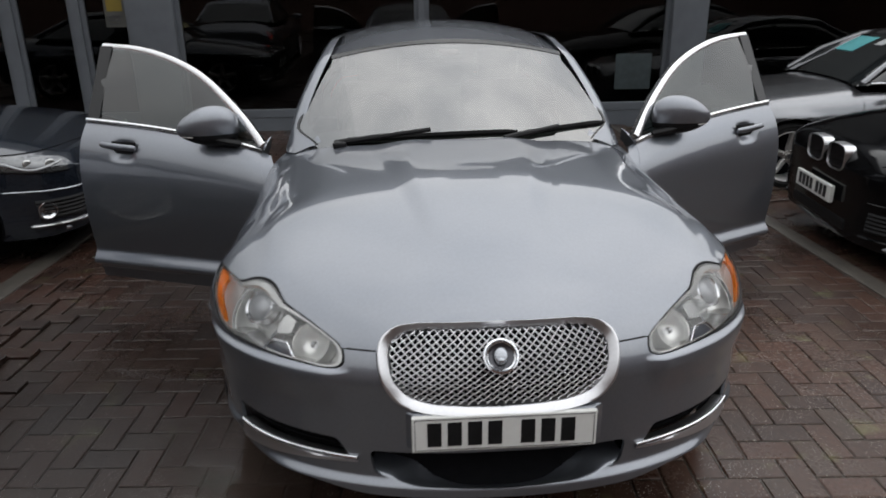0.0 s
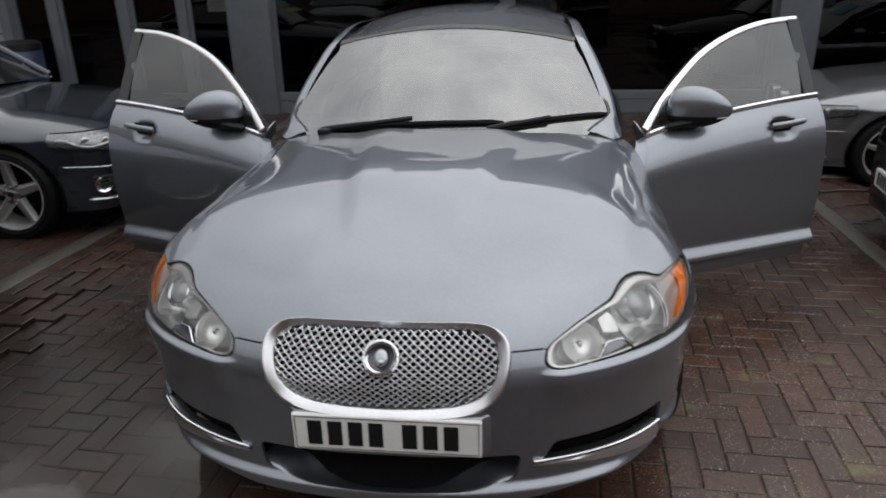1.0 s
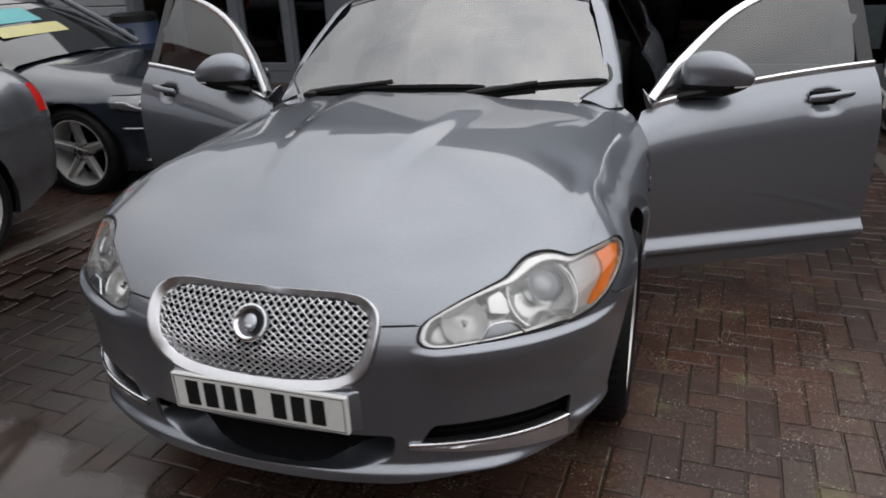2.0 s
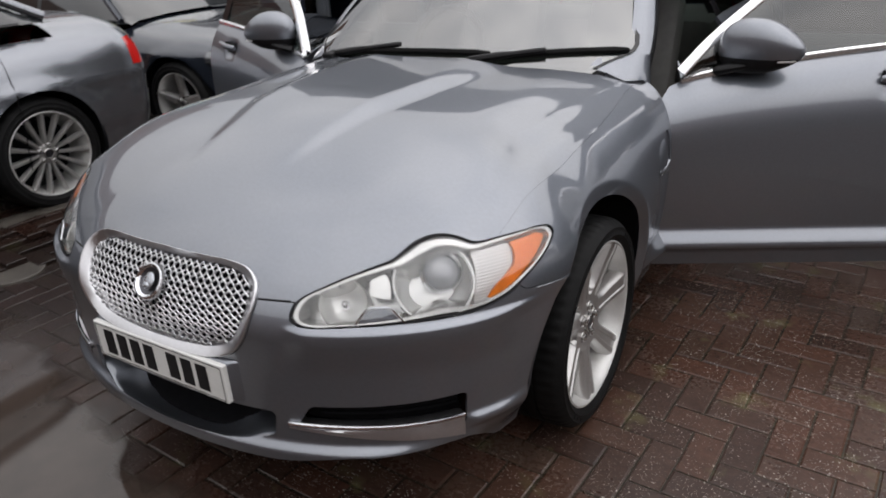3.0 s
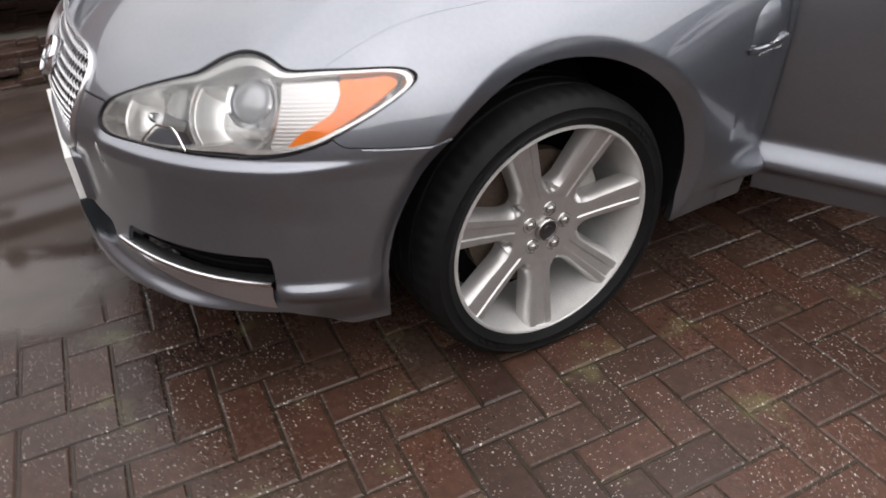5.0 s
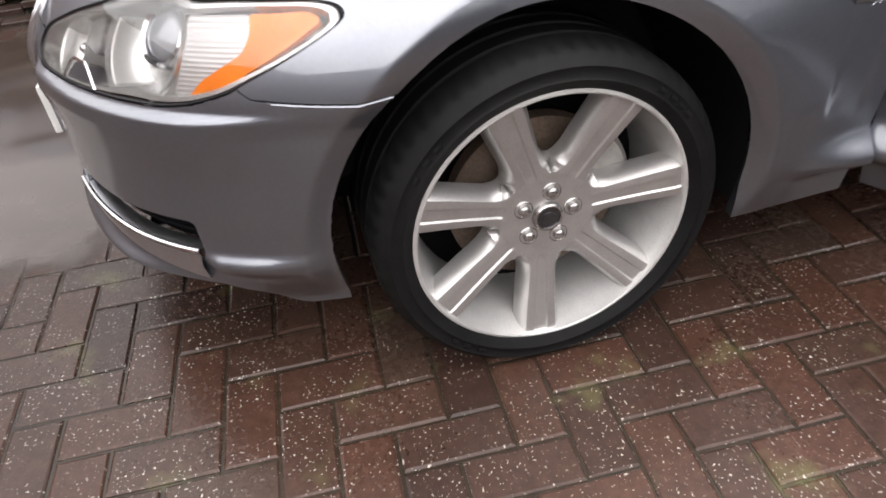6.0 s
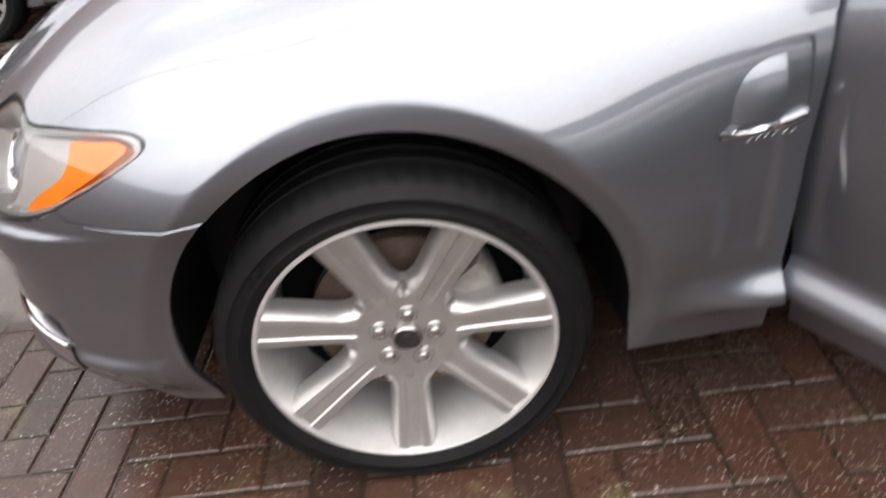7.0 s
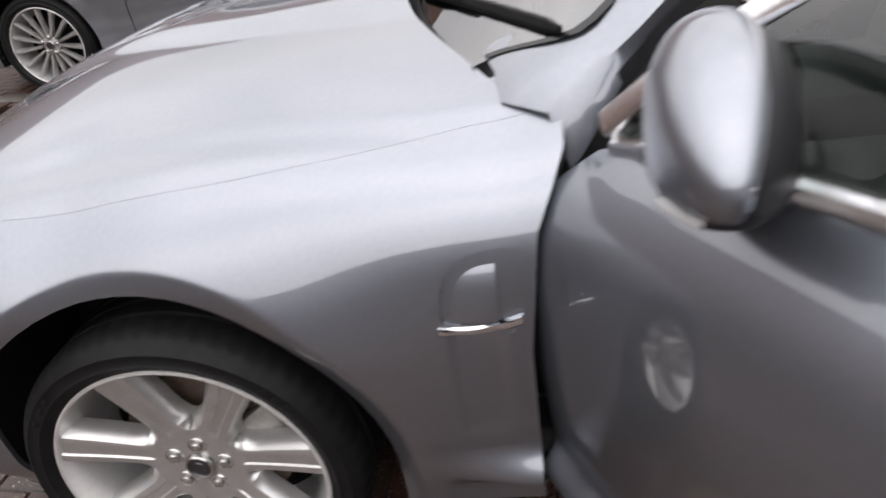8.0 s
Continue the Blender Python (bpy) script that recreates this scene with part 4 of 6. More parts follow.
def screen(uu, vv, grow=1.0, lift=0.0):
    uu = uu * grow
    bot = np.stack([0.765 * uu, 1.375 + 0.225 * uu**2, 1.020 - 0.055 * uu**2], -1)
    top = np.stack([0.615 * uu, 1.985 + 0.09 * uu**2, 1.400 - 0.085 * uu**2], -1)
    p = bot + (top - bot) * vv[..., None]
    p[..., 2] += 0.035 * np.sin(math.pi * vv) * (1 - 0.6 * uu**2) + lift
    return p


def roof(uu, vv):
    y = 1.985 + 0.09 * uu**2 + (3.5 - 1.985) * vv
    return np.stack([(0.615 - 0.035 * vv) * uu, y, (1.402 + 0.062 * np.sin(math.pi * np.clip(vv * 0.85, 0, 1))) - 0.085 * np.abs(uu) ** 2.2], -1)


def rear_screen(uu, vv):
    a = roof(uu, np.ones_like(vv))
    b = np.stack([0.66 * uu, 4.2 - 0.12 * uu**2, 1.10 - 0.04 * uu**2], -1)
    p = a + (b - a) * vv[..., None]
    p[..., 2] += 0.06 * np.sin(math.pi * vv)
    return p


def slim_foot(v):
    """The screen narrows towards its lower corners."""
    return 1 - 0.19 * (1 - step(v, -0.05, 0.20))


def screen_pane(uu, vv):
    v = vv * 1.07 - 0.07
    return screen(uu * slim_foot(v), v)


glass_front = sheet("windscreen", screen_pane, SCREEN_GLASS, car, label="windscreen reflecting a cloudy sky")
glass_front.visible_shadow = False


def header(uu, vv):
    return screen(uu, 0.955 + 0.06 * vv, 1.0, 0.003)


sheet("screen_header", header, BLACK_GLOSS, glass_front, 41, 4)
for sgn in (1, -1):
    def edge(uu, vv, s=sgn):
        return screen(s * (0.980 + 0.020 * (uu + 1) / 2) * slim_foot(vv), vv, 1.0, 0.003)

    sheet("screen_edge", edge, BLACK_GLOSS, glass_front, 4, 25)


def screen_foot(uu, vv):
    return screen(uu * slim_foot(0.0), 0.035 * vv - 0.07, 1.0, 0.003)


sheet("screen_band", screen_foot, BAND_GREY, glass_front, 41, 5)
part("sensor_mount", boxed(-0.05, 0.05, 1.915, 1.955, 1.335, 1.36, 0.01), material("sensor_pink", (0.35, 0.2, 0.18), 0.5, 0, 30, 0.1), glass_front)
sheet("roof", roof, GREY_PAINT, car, 41, 30)
sheet("rear_screen", rear_screen, SIDE_GLASS, car, 21, 12)


def cowl(uu, vv):
    uu = uu * 0.86
    a = screen(uu, np.full_like(vv, 0.02))
    b = np.stack([0.757 * uu, cowl_y(0.757 * uu) - 0.02, np.full_like(uu, 0.985) - 0.075 * uu**2], -1)
    return b + (a - b) * vv[..., None] - np.array([0, 0, 0.012])


sheet("cowl_panel", cowl, BLACK_PLASTIC, car, 41, 6)
for sgn in (1, -1):
    flip = np.array([sgn, 1, 1])
    # pillar: a flat painted blade beside the screen, running on into the roof rail
    k = np.linspace(0, 1, 50)
    px = curve((0, 0.2, 0.4, 0.5, 0.65, 1.0), (0.739, 0.727, 0.664, 0.628, 0.603, 0.585))(k)
    py = curve((0, 0.2, 0.4, 0.5, 0.65, 1.0), (1.635, 1.77, 1.975, 2.09, 2.5, 3.5))(k)
    pz = curve((0, 0.2, 0.4, 0.5, 0.65, 1.0), (0.945, 1.085, 1.245, 1.315, 1.378, 1.355))(k)
    c = np.stack([px, py, pz], -1)
    # its foot spreads to meet bonnet and wing
    spread = step(k, 0.0, 0.17)[:, None]
    section = ((-0.040, -0.022, 0.018), (-0.010, -0.010, 0.0175), (0.015, 0.006, 0.0055), (0.030, 0.02, -0.013), (0.022, 0.035, -0.03), (-0.02, 0.03, -0.03))
    foot = ((0.610, 1.524, 0.988), (0.668, 1.543, 0.971), (0.733, 1.552, 0.943), (0.784, 1.622, 0.936), (0.800, 1.650, 0.850), (0.740, 1.660, 0.840))
    loops = [((c + np.array(o)) * spread + (np.array(f) + k[:, None] * (c[8] - c[0]) / k[8]) * (1 - spread)) * flip for o, f in zip(section, foot)]
    part("a_pillar", ring(loops, False), GREY_PAINT, car, smooth=True, angle=45)
    loops = [(c + np.array(o)) * flip for o in ((0.024, 0.03, -0.028), (0.034, 0.035, -0.022), (0.034, 0.05, -0.040), (0.01, 0.05, -0.05))]
    part("door_seal", ring(loops, False), BLACK_PLASTIC, car, smooth=True)
    # rear side windows and rear pillar
    gy = np.linspace(2.66, 3.72, 20)
    top = np.stack([np.interp(gy, py, px) + 0.01, gy, np.interp(gy, py, pz) - 0.02 - 0.25 * np.clip(gy - 3.3, 0, 1) ** 1.3], -1)
    bot = belt(gy)
    part("rear_window", ring([(bot + (top - bot) * w) * flip for w in np.linspace(0, 1, 6)], False), SIDE_GLASS, car, smooth=True)
    part("b_pillar", ring([[tuple((belt(2.62)[0] if np.ndim(belt(2.62)) > 1 else belt(2.62)) * flip), (sgn * 0.61, 2.62, 1.37)], [tuple(belt(2.72) * flip), (sgn * 0.605, 2.72, 1.375)], [tuple(belt(2.72) * flip - np.array([sgn * 0.06, 0, 0])), (sgn * 0.55, 2.72, 1.37)]], False), BLACK_GLOSS, car)
    gy = np.linspace(3.5, 4.12, 14)
    rp = rear_screen(np.ones(14) * 1.0, np.linspace(0, 1, 14)) * flip
    bq = (belt(np.linspace(3.4, 4.1, 14))) * flip
    part("c_pillar", ring([rp, rp * 0.5 + bq * 0.5 + np.array([sgn * 0.03, 0, 0.02]), bq], False), GREY_PAINT, car, smooth=True)
    # tail lamp
    patch("tail_lamp", rounded([(TOTAL_L - 1.02, 0.80), (TOTAL_L - 0.45, 0.82), (TOTAL_L - 0.45, 0.95), (TOTAL_L - 0.9, 0.95)], 0.03), RED_LAMP, car, 0.003, 0.02, sgn, 0.02)

# wipers lying on the screen's foot
def on_screen(x, v, up=0.018):
    return tuple(screen(np.array([x / (0.765 - 0.15 * v)]), np.array([v]), 1.0, up)[0])


def wiper(pivot, knee, xs, vs):
    w = part("wiper_arm", sweep([on_screen(pivot[0] + (knee[0] - pivot[0]) * q, pivot[1] + (knee[1] - pivot[1]) * q, 0.016 + 0.016 * q) for q in np.linspace(0, 1, 8)], [0.014] * 4 + [0.010] * 4, 8), BLACK_PLASTIC, car, smooth=True)
    pts = [on_screen(x, v, 0.013) for x, v in zip(np.linspace(*xs, 16), np.linspace(*vs, 16))]
    part("blade", sweep(pts, [0.004] + [0.009] * 14 + [0.005], 6, flat=1.4), RUBBER, w)


wiper((-0.54, -0.02), (-0.12, 0.030), (-0.52, 0.265), (0.005, 0.035))
wiper((0.20, -0.02), (0.46, 0.045), (0.24, 0.715), (0.0, 0.135))
part("spindle_cap", boxed(-0.55, -0.49, 1.42, 1.47, 0.985, 1.012, 0.008), BLACK_PLASTIC, car)

# inside: dashboard, wheel, seats
part("dashboard", boxed(-0.70, 0.70, 1.62, 2.02, 0.70, 0.965, 0.06), TRIM_DARK, car, smooth=True)
bm = lathe([(0.185 + 0.016 * math.cos(a), 0.016 * math.sin(a)) for a in np.linspace(0, math.tau, 13)], 36, "y")
bmesh.ops.transform(bm, matrix=Matrix.Translation((-0.37, 2.16, 0.93)) @ Matrix.Rotation(radians(-22), 4, "X"), verts=bm.verts)
part("steering_wheel", bm, TRIM_DARK, car, smooth=True)
for x in (-0.37, 0.37):
    seat = part("seat", boxed(x - 0.25, x + 0.25, 2.15, 2.68, 0.36, 0.58, 0.06), TRIM_BEIGE, car, "grey leather seat", True)
    bm = boxed(-0.24, 0.24, -0.07, 0.07, 0, 0.62, 0.06)
    bmesh.ops.transform(bm, matrix=Matrix.Translation((x, 2.66, 0.52)) @ Matrix.Rotation(radians(-16), 4, "X"), verts=bm.verts)
    part("backrest", bm, TRIM_BEIGE, seat, smooth=True)
    part("headrest", boxed(x - 0.13, x + 0.13, 2.84, 2.93, 1.10, 1.29, 0.035), TRIM_BEIGE, seat, smooth=True)
part("rear_bench", boxed(-0.68, 0.68, 3.2, 3.9, 0.36, 0.95, 0.08), TRIM_BEIGE, car, smooth=True)


def road_wheel(parent, at, sgn, spokes=7, radius=0.331, rim=0.245, width=0.235, start=-90.0, thin=False, brake=True, spoke_w=0.0065):
    """A wheel facing outwards along x: tyre with grooves, rim, spokes, hub, nuts and brake behind."""
    w = new("wheel")
    w.parent = parent
    w.matrix_basis = Matrix.Translation(at) @ Matrix.Rotation(0 if sgn > 0 else math.pi, 4, "Z")
    k = radius - rim
    prof = [(rim - 0.012, -0.03), (rim - 0.004, -0.004), (rim + 0.006, 0.004), (rim + 0.25 * k, 0.012), (rim + 0.30 * k, 0.0145), (rim + 0.34 * k, 0.012), (rim + 0.58 * k, 0.012), (rim + 0.62 * k, 0.0135), (rim + 0.66 * k, 0.0105), (rim + 0.85 * k, -0.002), (rim + 0.95 * k, -0.014), (rim + k, -0.034)]
    for g in (0.3, 0.5, 0.7):
        prof += [(radius, -width * g + 0.006), (radius - 0.008, -width * g + 0.004), (radius - 0.008, -width * g - 0.004), (radius, -width * g - 0.006)]
    prof += [(radius, -width + 0.03), (rim + 0.9 * k, -width + 0.01), (rim + 0.5 * k, -width), (rim, -width + 0.01)]
    sides = 240 if brake else 120
    bm = lathe(prof, sides)
    for v in bm.verts:
        rv = math.hypot(v.co.y, v.co.z)
        if rv > rim + 0.90 * k and -0.050 < v.co.x < -0.010 and round(math.atan2(v.co.z, v.co.y) / math.tau * sides) % 4 == 0:
            v.co.y *= 0.984
            v.co.z *= 0.984
    tyre = part("tyre", bm, RUBBER, w, "black rubber tyre", True, 50)
    for c in (0.62, 0.70, 0.78, 0.88, 2.3, 2.4, 2.52, 3.9, 4.0, 4.12):
        arc = [(0.0125, (rim + 0.46 * k) * math.cos(c + d), (rim + 0.46 * k) * math.sin(c + d)) for d in np.linspace(0, 0.05, 4)]
        part("sidewall_mark", sweep(arc, 0.0028, 6, flat=2.2), RUBBER, tyre)
    r = part("rim", lathe([(rim - 0.007, -0.004), (rim - 0.003, 0.003), (rim + 0.001, 0.002), (rim + 0.002, -0.01), (rim - 0.002, -0.012)] + [(rim - 0.004, 0.004), (rim - 0.007, 0.002), (rim - 0.009, -0.012), (rim - 0.022, -0.05), (rim - 0.028, -0.12), (rim - 0.03, -0.2)], 96), ALLOY, w, "silver alloy rim", True, 45)
    # one spoke: a shallow channel down its face, bevelled flanks round the windows
    half_a = math.tan(math.pi / spokes)

    def window(rr, start_r, round_r, h0):
        full = rr * half_a
        if rr <= start_r:
            return full
        if rr < start_r + round_r:
            u = (start_r + round_r - rr) / round_r
            return min(full, h0 + (full - h0) * (1 - math.sqrt(max(0.0, 1 - u * u))))
        return min(full, h0)

    if thin:
        radii = np.linspace(0.058, rim - 0.012, 12)
    else:
        bend = 1 - np.cos(np.linspace(0, math.pi / 2, 14))
        radii = np.unique(np.round(np.concatenate([np.linspace(0.030, rim * 0.32, 5), rim * 0.325 + 0.036 * bend, rim * 0.375 + 0.034 * bend, np.linspace(rim * 0.56, rim - 0.005, 9)]), 5))
    for s_i in range(spokes):
        a = radians(start + 360 * s_i / spokes)
        ca, sa = math.cos(a), math.sin(a)
        bm = bmesh.new()
        rows = []
        for rr in radii:
            q = (rr - 0.058) / (rim - 0.07)
            if thin:
                hw = spoke_w + (0.004 if spoke_w < 0.01 else -0.008) * q
                dep = -0.030 + 0.026 * q
                sec = [(t * hw, d) for t, d in ((-1.6, -0.035), (-1.1, -0.006), (-0.7, 0.0), (0.7, 0.0), (1.1, -0.006), (1.6, -0.035))]
            else:
                q = min(max(q, 0.0), 1.0)
                dep = -0.036 + 0.032 * q ** 1.3
                h0 = 0.0215 + 0.0105 * q
                hw = window(rr, rim * 0.325, 0.036, h0)
                hb = max(hw, window(rr, rim * 0.390, 0.036, h0 + 0.0095 + 0.003 * q))
                ch = 0.0035 * float(step(q, 0.10, 0.22))
                lip = min(1.0, (hb - hw) / 0.004)
                side = [(hb + 0.002 * lip, -0.045), (hb, -0.024 * lip), (hw + 0.55 * (hb - hw), -0.010 * lip), (hw, -0.0012 * lip), (max(0.42 * h0 + 0.004, hw - 0.004), 0.0), (0.42 * h0 + 0.0015, 0.0), (0.42 * h0 - 0.0015, -ch)]
                sec = [(-v, d) for v, d in side] + [(0.0, -ch)] + side[::-1]
            rows.append([bm.verts.new((dep + d, ca * rr - sa * v, sa * rr + ca * v)) for v, d in sec])
        for r0, r1 in zip(rows, rows[1:]):
            for i in range(len(r0) - 1):
                bm.faces.new((r0[i], r0[i + 1], r1[i + 1], r1[i]))
        part("spoke", bm, ALLOY_SHADED, w, smooth=True, angle=28)
    part("hub", lathe([(0.0, -0.040), (0.028, -0.038), (0.045, -0.0365), (0.060, -0.045)], 48), ALLOY_SHADED, w, smooth=True)
    part("centre_cap", lathe([(0.0, -0.0265), (0.012, -0.0265), (0.013, -0.0285), (0.022, -0.0290), (0.0235, -0.036)], 40), DARK_METAL, w, "dark round cap", True)
    part("cap_ring", lathe([(0.0225, -0.031), (0.0235, -0.0265), (0.0265, -0.0258), (0.0292, -0.028), (0.030, -0.040)], 40), NUT_METAL, w, smooth=True)
    for q in range(5):
        a = radians(8 + 72 * q)
        bm = lathe([(0.0, -0.0235), (0.0075, -0.0245), (0.0112, -0.0275), (0.0120, -0.039), (0.0146, -0.0385), (0.0178, -0.0340), (0.0195, -0.0365)], 20)
        bmesh.ops.translate(bm, verts=bm.verts, vec=(0, 0.0520 * math.cos(a), 0.0520 * math.sin(a)))
        part("wheel_nut", bm, NUT_METAL, w, smooth=True)
    if brake:
        part("brake_disc", lathe([(0.088, -0.103), (0.092, -0.10), (0.172, -0.10), (0.172, -0.13)], 56), BRAKE_IRON, w, "worn iron disc", True)
        part("disc_hat", lathe([(0.03, -0.070), (0.080, -0.070), (0.086, -0.076), (0.088, -0.104)], 48), HUB_RUST, w, "rusty tan disc hat", True)
        bm = bmesh.new()
        loops = []
        for x, r0, r1 in ((-0.16, 0.10, 0.185), (-0.085, 0.10, 0.190), (-0.070, 0.115, 0.180)):
            loops.append([(x, (r1 if up else r0) * math.cos(b), (r1 if up else r0) * math.sin(b)) for up, bs in ((True, np.linspace(0.0, 0.75, 8)), (False, np.linspace(0.75, 0.0, 8))) for b in bs])
        bm = ring(loops)
        bm.verts.ensure_lookup_table()
        bm.faces.new([bm.verts[32 + i] for i in range(16)])
        bmesh.ops.rotate(bm, verts=bm.verts, cent=(0, 0, 0), matrix=Matrix.Rotation(radians(-5), 3, "X"))
        part("caliper", bm, CALIPER, w, "grey cast caliper", True)
    part("inner_barrel", lathe([(0.0, -0.17), (rim - 0.03, -0.17), (rim - 0.03, -0.2)], 40), DARK, w)
    return w


for sgn in (1, -1):
    for wy in (AXLE_Y, AXLE_Y + WHEELBASE):
        road_wheel(car, (sgn * 0.899, wy + 0.004, 0.326), sgn, radius=0.335, rim=0.265, start=-96.0)


# ---- ground: a sunk bed with herringbone bricks on it, rising a little towards the bay beside ----
def ground_z(x, y):
    fall = 0.21 * float(step(x, 2.3, 3.5)) * float(step(y, 1.6, 4.6))
    return -fall + float(step(-x, 2.0, 2.6)) * (0.07 + 0.035 * min(max(1.23 - y, -2.0), 3.2)) * float(1 - step(y, 2.2, 3.6))


def brick_material(name, base, joint=False):
    m = bpy.data.materials.new(name)
    m.use_nodes = True
    nodes, links = m.node_tree.nodes, m.node_tree.links
    b = nodes["Principled BSDF"]
    geo, info = nodes.new("ShaderNodeNewGeometry"), nodes.new("ShaderNodeObjectInfo")

    def noise_at(scale, detail=4.0, rough=0.6):
        n = nodes.new("ShaderNodeTexNoise")
        n.inputs["Scale"].default_value, n.inputs["Detail"].default_value, n.inputs["Roughness"].default_value = scale, detail, rough
        links.new(geo.outputs["Position"], n.inputs["Vector"])
        return n.outputs["Fac"]

    def ramp(fac, stops):
        r = nodes.new("ShaderNodeValToRGB")
        e = r.color_ramp.elements
        while len(e) < len(stops):
            e.new(0.5)
        for el, (p, c) in zip(e, stops):
            el.position, el.color = p, (*c, 1)
        links.new(fac, r.inputs["Fac"])
        return r.outputs["Color"]

    def mix(kind, fac, a, c):
        n = nodes.new("ShaderNodeMixRGB")
        n.blend_type = kind
        for sock, val in ((n.inputs[0], fac), (n.inputs[1], a), (n.inputs[2], c)):
            if isinstance(val, (int, float)):
                sock.default_value = val
            elif isinstance(val, tuple):
                sock.default_value = (*val, 1)
            else:
                links.new(val, sock)
        return n.outputs["Color"]

    def math_node(op, a, c):
        n = nodes.new("ShaderNodeMath")
        n.operation = op
        for sock, val in ((n.inputs[0], a), (n.inputs[1], c)):
            if isinstance(val, (int, float)):
                sock.default_value = val
            else:
                links.new(val, sock)
        return n.outputs[0]

    own = math_node("FRACT", math_node("ADD", info.outputs["Random"], geo.outputs["Random Per Island"]), 0.0)
    r, g, bl = base
    col = ramp(own, [(0.0, (r * 0.66, g * 0.66, bl * 0.70)), (0.35, (r, g, bl)), (0.7, (r * 1.18, g * 1.02, bl * 0.95)), (1.0, (r * 0.92, g * 1.06, bl * 1.08))])
    col = mix("MULTIPLY", 0.75, col, ramp(noise_at(38, 5, 0.7), [(0.3, (0.55, 0.55, 0.55)), (0.7, (1.25, 1.22, 1.2))]))
    col = mix("MULTIPLY", 0.6, col, ramp(noise_at(1.3, 4, 0.6), [(0.35, (0.55, 0.55, 0.56)), (0.65, (1.1, 1.08, 1.05))]))
    moss = ramp(noise_at(5.5, 3, 0.6), [(0.60, (0, 0, 0)), (0.76, (0.45, 0.45, 0.45))])
    col = mix("MIX", moss, col, (0.10, 0.105, 0.045))
    grit = ramp(noise_at(150, 2, 0.5), [(0.640, (0, 0, 0)), (0.69, (1, 1, 1))])
    patchy = ramp(noise_at(9, 2, 0.5), [(0.36, (0, 0, 0)), (0.58, (1, 1, 1))])
    specks = mix("MULTIPLY", 1.0, grit, patchy)
    if not joint:
        col = mix("MIX", specks, col, (0.30, 0.28, 0.26))
    # the paving darkens in a ragged round left of the car
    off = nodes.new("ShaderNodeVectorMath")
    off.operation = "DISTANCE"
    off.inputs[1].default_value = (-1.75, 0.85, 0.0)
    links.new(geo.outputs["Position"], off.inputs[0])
    dark_reach = math_node("ADD", off.outputs["Value"], math_node("MULTIPLY", noise_at(1.6, 4, 0.6), 1.2))
    col = mix("MULTIPLY", 1.0, col, ramp(math_node("MULTIPLY", dark_reach, 0.4), [(0.40, (0.42, 0.40, 0.40)), (0.78, (1, 1, 1))]))
    # a paler, half dried patch beside the front wheel
    dry_at = nodes.new("ShaderNodeVectorMath")
    dry_at.operation = "DISTANCE"
    dry_at.inputs[1].default_value = (1.55, 0.95, 0.0)
    links.new(geo.outputs["Position"], dry_at.inputs[0])
    dry = math_node("ADD", dry_at.outputs["Value"], math_node("MULTIPLY", noise_at(1.1, 4, 0.6), 1.1))
    col = mix("MULTIPLY", 1.0, col, ramp(math_node("MULTIPLY", dry, 0.33), [(0.34, (1.78, 1.74, 1.64)), (0.72, (1, 1, 1))]))
    links.new(col, b.inputs["Base Color"])
    wet = ramp(noise_at(0.9, 3, 0.55), [(0.40, (0.15, 0.15, 0.15)), (0.60, (0.31, 0.31, 0.31))])
    wet = mix("ADD", 0.16, wet, noise_at(60, 2, 0.5))
    links.new(wet, b.inputs["Roughness"])
    b.inputs["Specular IOR Level"].default_value = 0.36
    bump = nodes.new("ShaderNodeBump")
    bump.inputs["Strength"].default_value, bump.inputs["Distance"].default_value = 0.7, 0.0009
    links.new(noise_at(120, 3, 0.65), bump.inputs["Height"])
    links.new(bump.outputs["Normal"], b.inputs["Normal"])
    return m


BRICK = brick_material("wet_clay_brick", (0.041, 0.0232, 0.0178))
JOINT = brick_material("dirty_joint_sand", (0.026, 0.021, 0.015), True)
KERB = material("worn_concrete", (0.062, 0.055, 0.047), 0.45, 0, 40, 0.3, bump=0.001)
xs = np.concatenate([[-300, -60, -14], np.linspace(-6.5, 6.5, 53), [14, 60, 300]])
ys = np.concatenate([[-300, -60, -20], np.linspace(-7, 9, 65), [20, 60, 300]])
gv = [(x, y, ground_z(x, y) - 0.0055) for x in xs for y in ys]
gf = [(i * len(ys) + j, (i + 1) * len(ys) + j, (i + 1) * len(ys) + j + 1, i * len(ys) + j + 1) for i in range(len(xs) - 1) for j in range(len(ys) - 1)]
ground = tagged(mesh("ground", gv, gf, JOINT), "wet yard of reddish brown bricks in herringbone bond", "paving", kind="structure")
# standing water in the low part in front of the car
WATER = material("muddy_rain_water", (0.046, 0.034, 0.028), 0.06, 0, 5, 0.35, spec=0.5)
shore = rounded([(-2.35, 0.10), (-1.75, 0.02), (-1.40, 0.27), (-0.95, 0.29), (-0.76, 0.12), (-0.45, 0.07), (-0.22, 0.02), (0.02, 0.02), (0.14, -0.10), (0.20, -0.30), (0.17, -0.62), (-0.05, -1.2), (-0.2, -1.8), (-0.9, -2.4), (-2.35, -2.4)], 0.12, 5)
shore_pts = np.array(spaced(shore, 420))
wet_nodes, wet_links = WATER.node_tree.nodes, WATER.node_tree.links
wet_depth = wet_nodes.new("ShaderNodeAttribute")
wet_depth.attribute_name = "depth"
wet_links.new(wet_depth.outputs["Fac"], wet_nodes["Principled BSDF"].inputs["Alpha"])


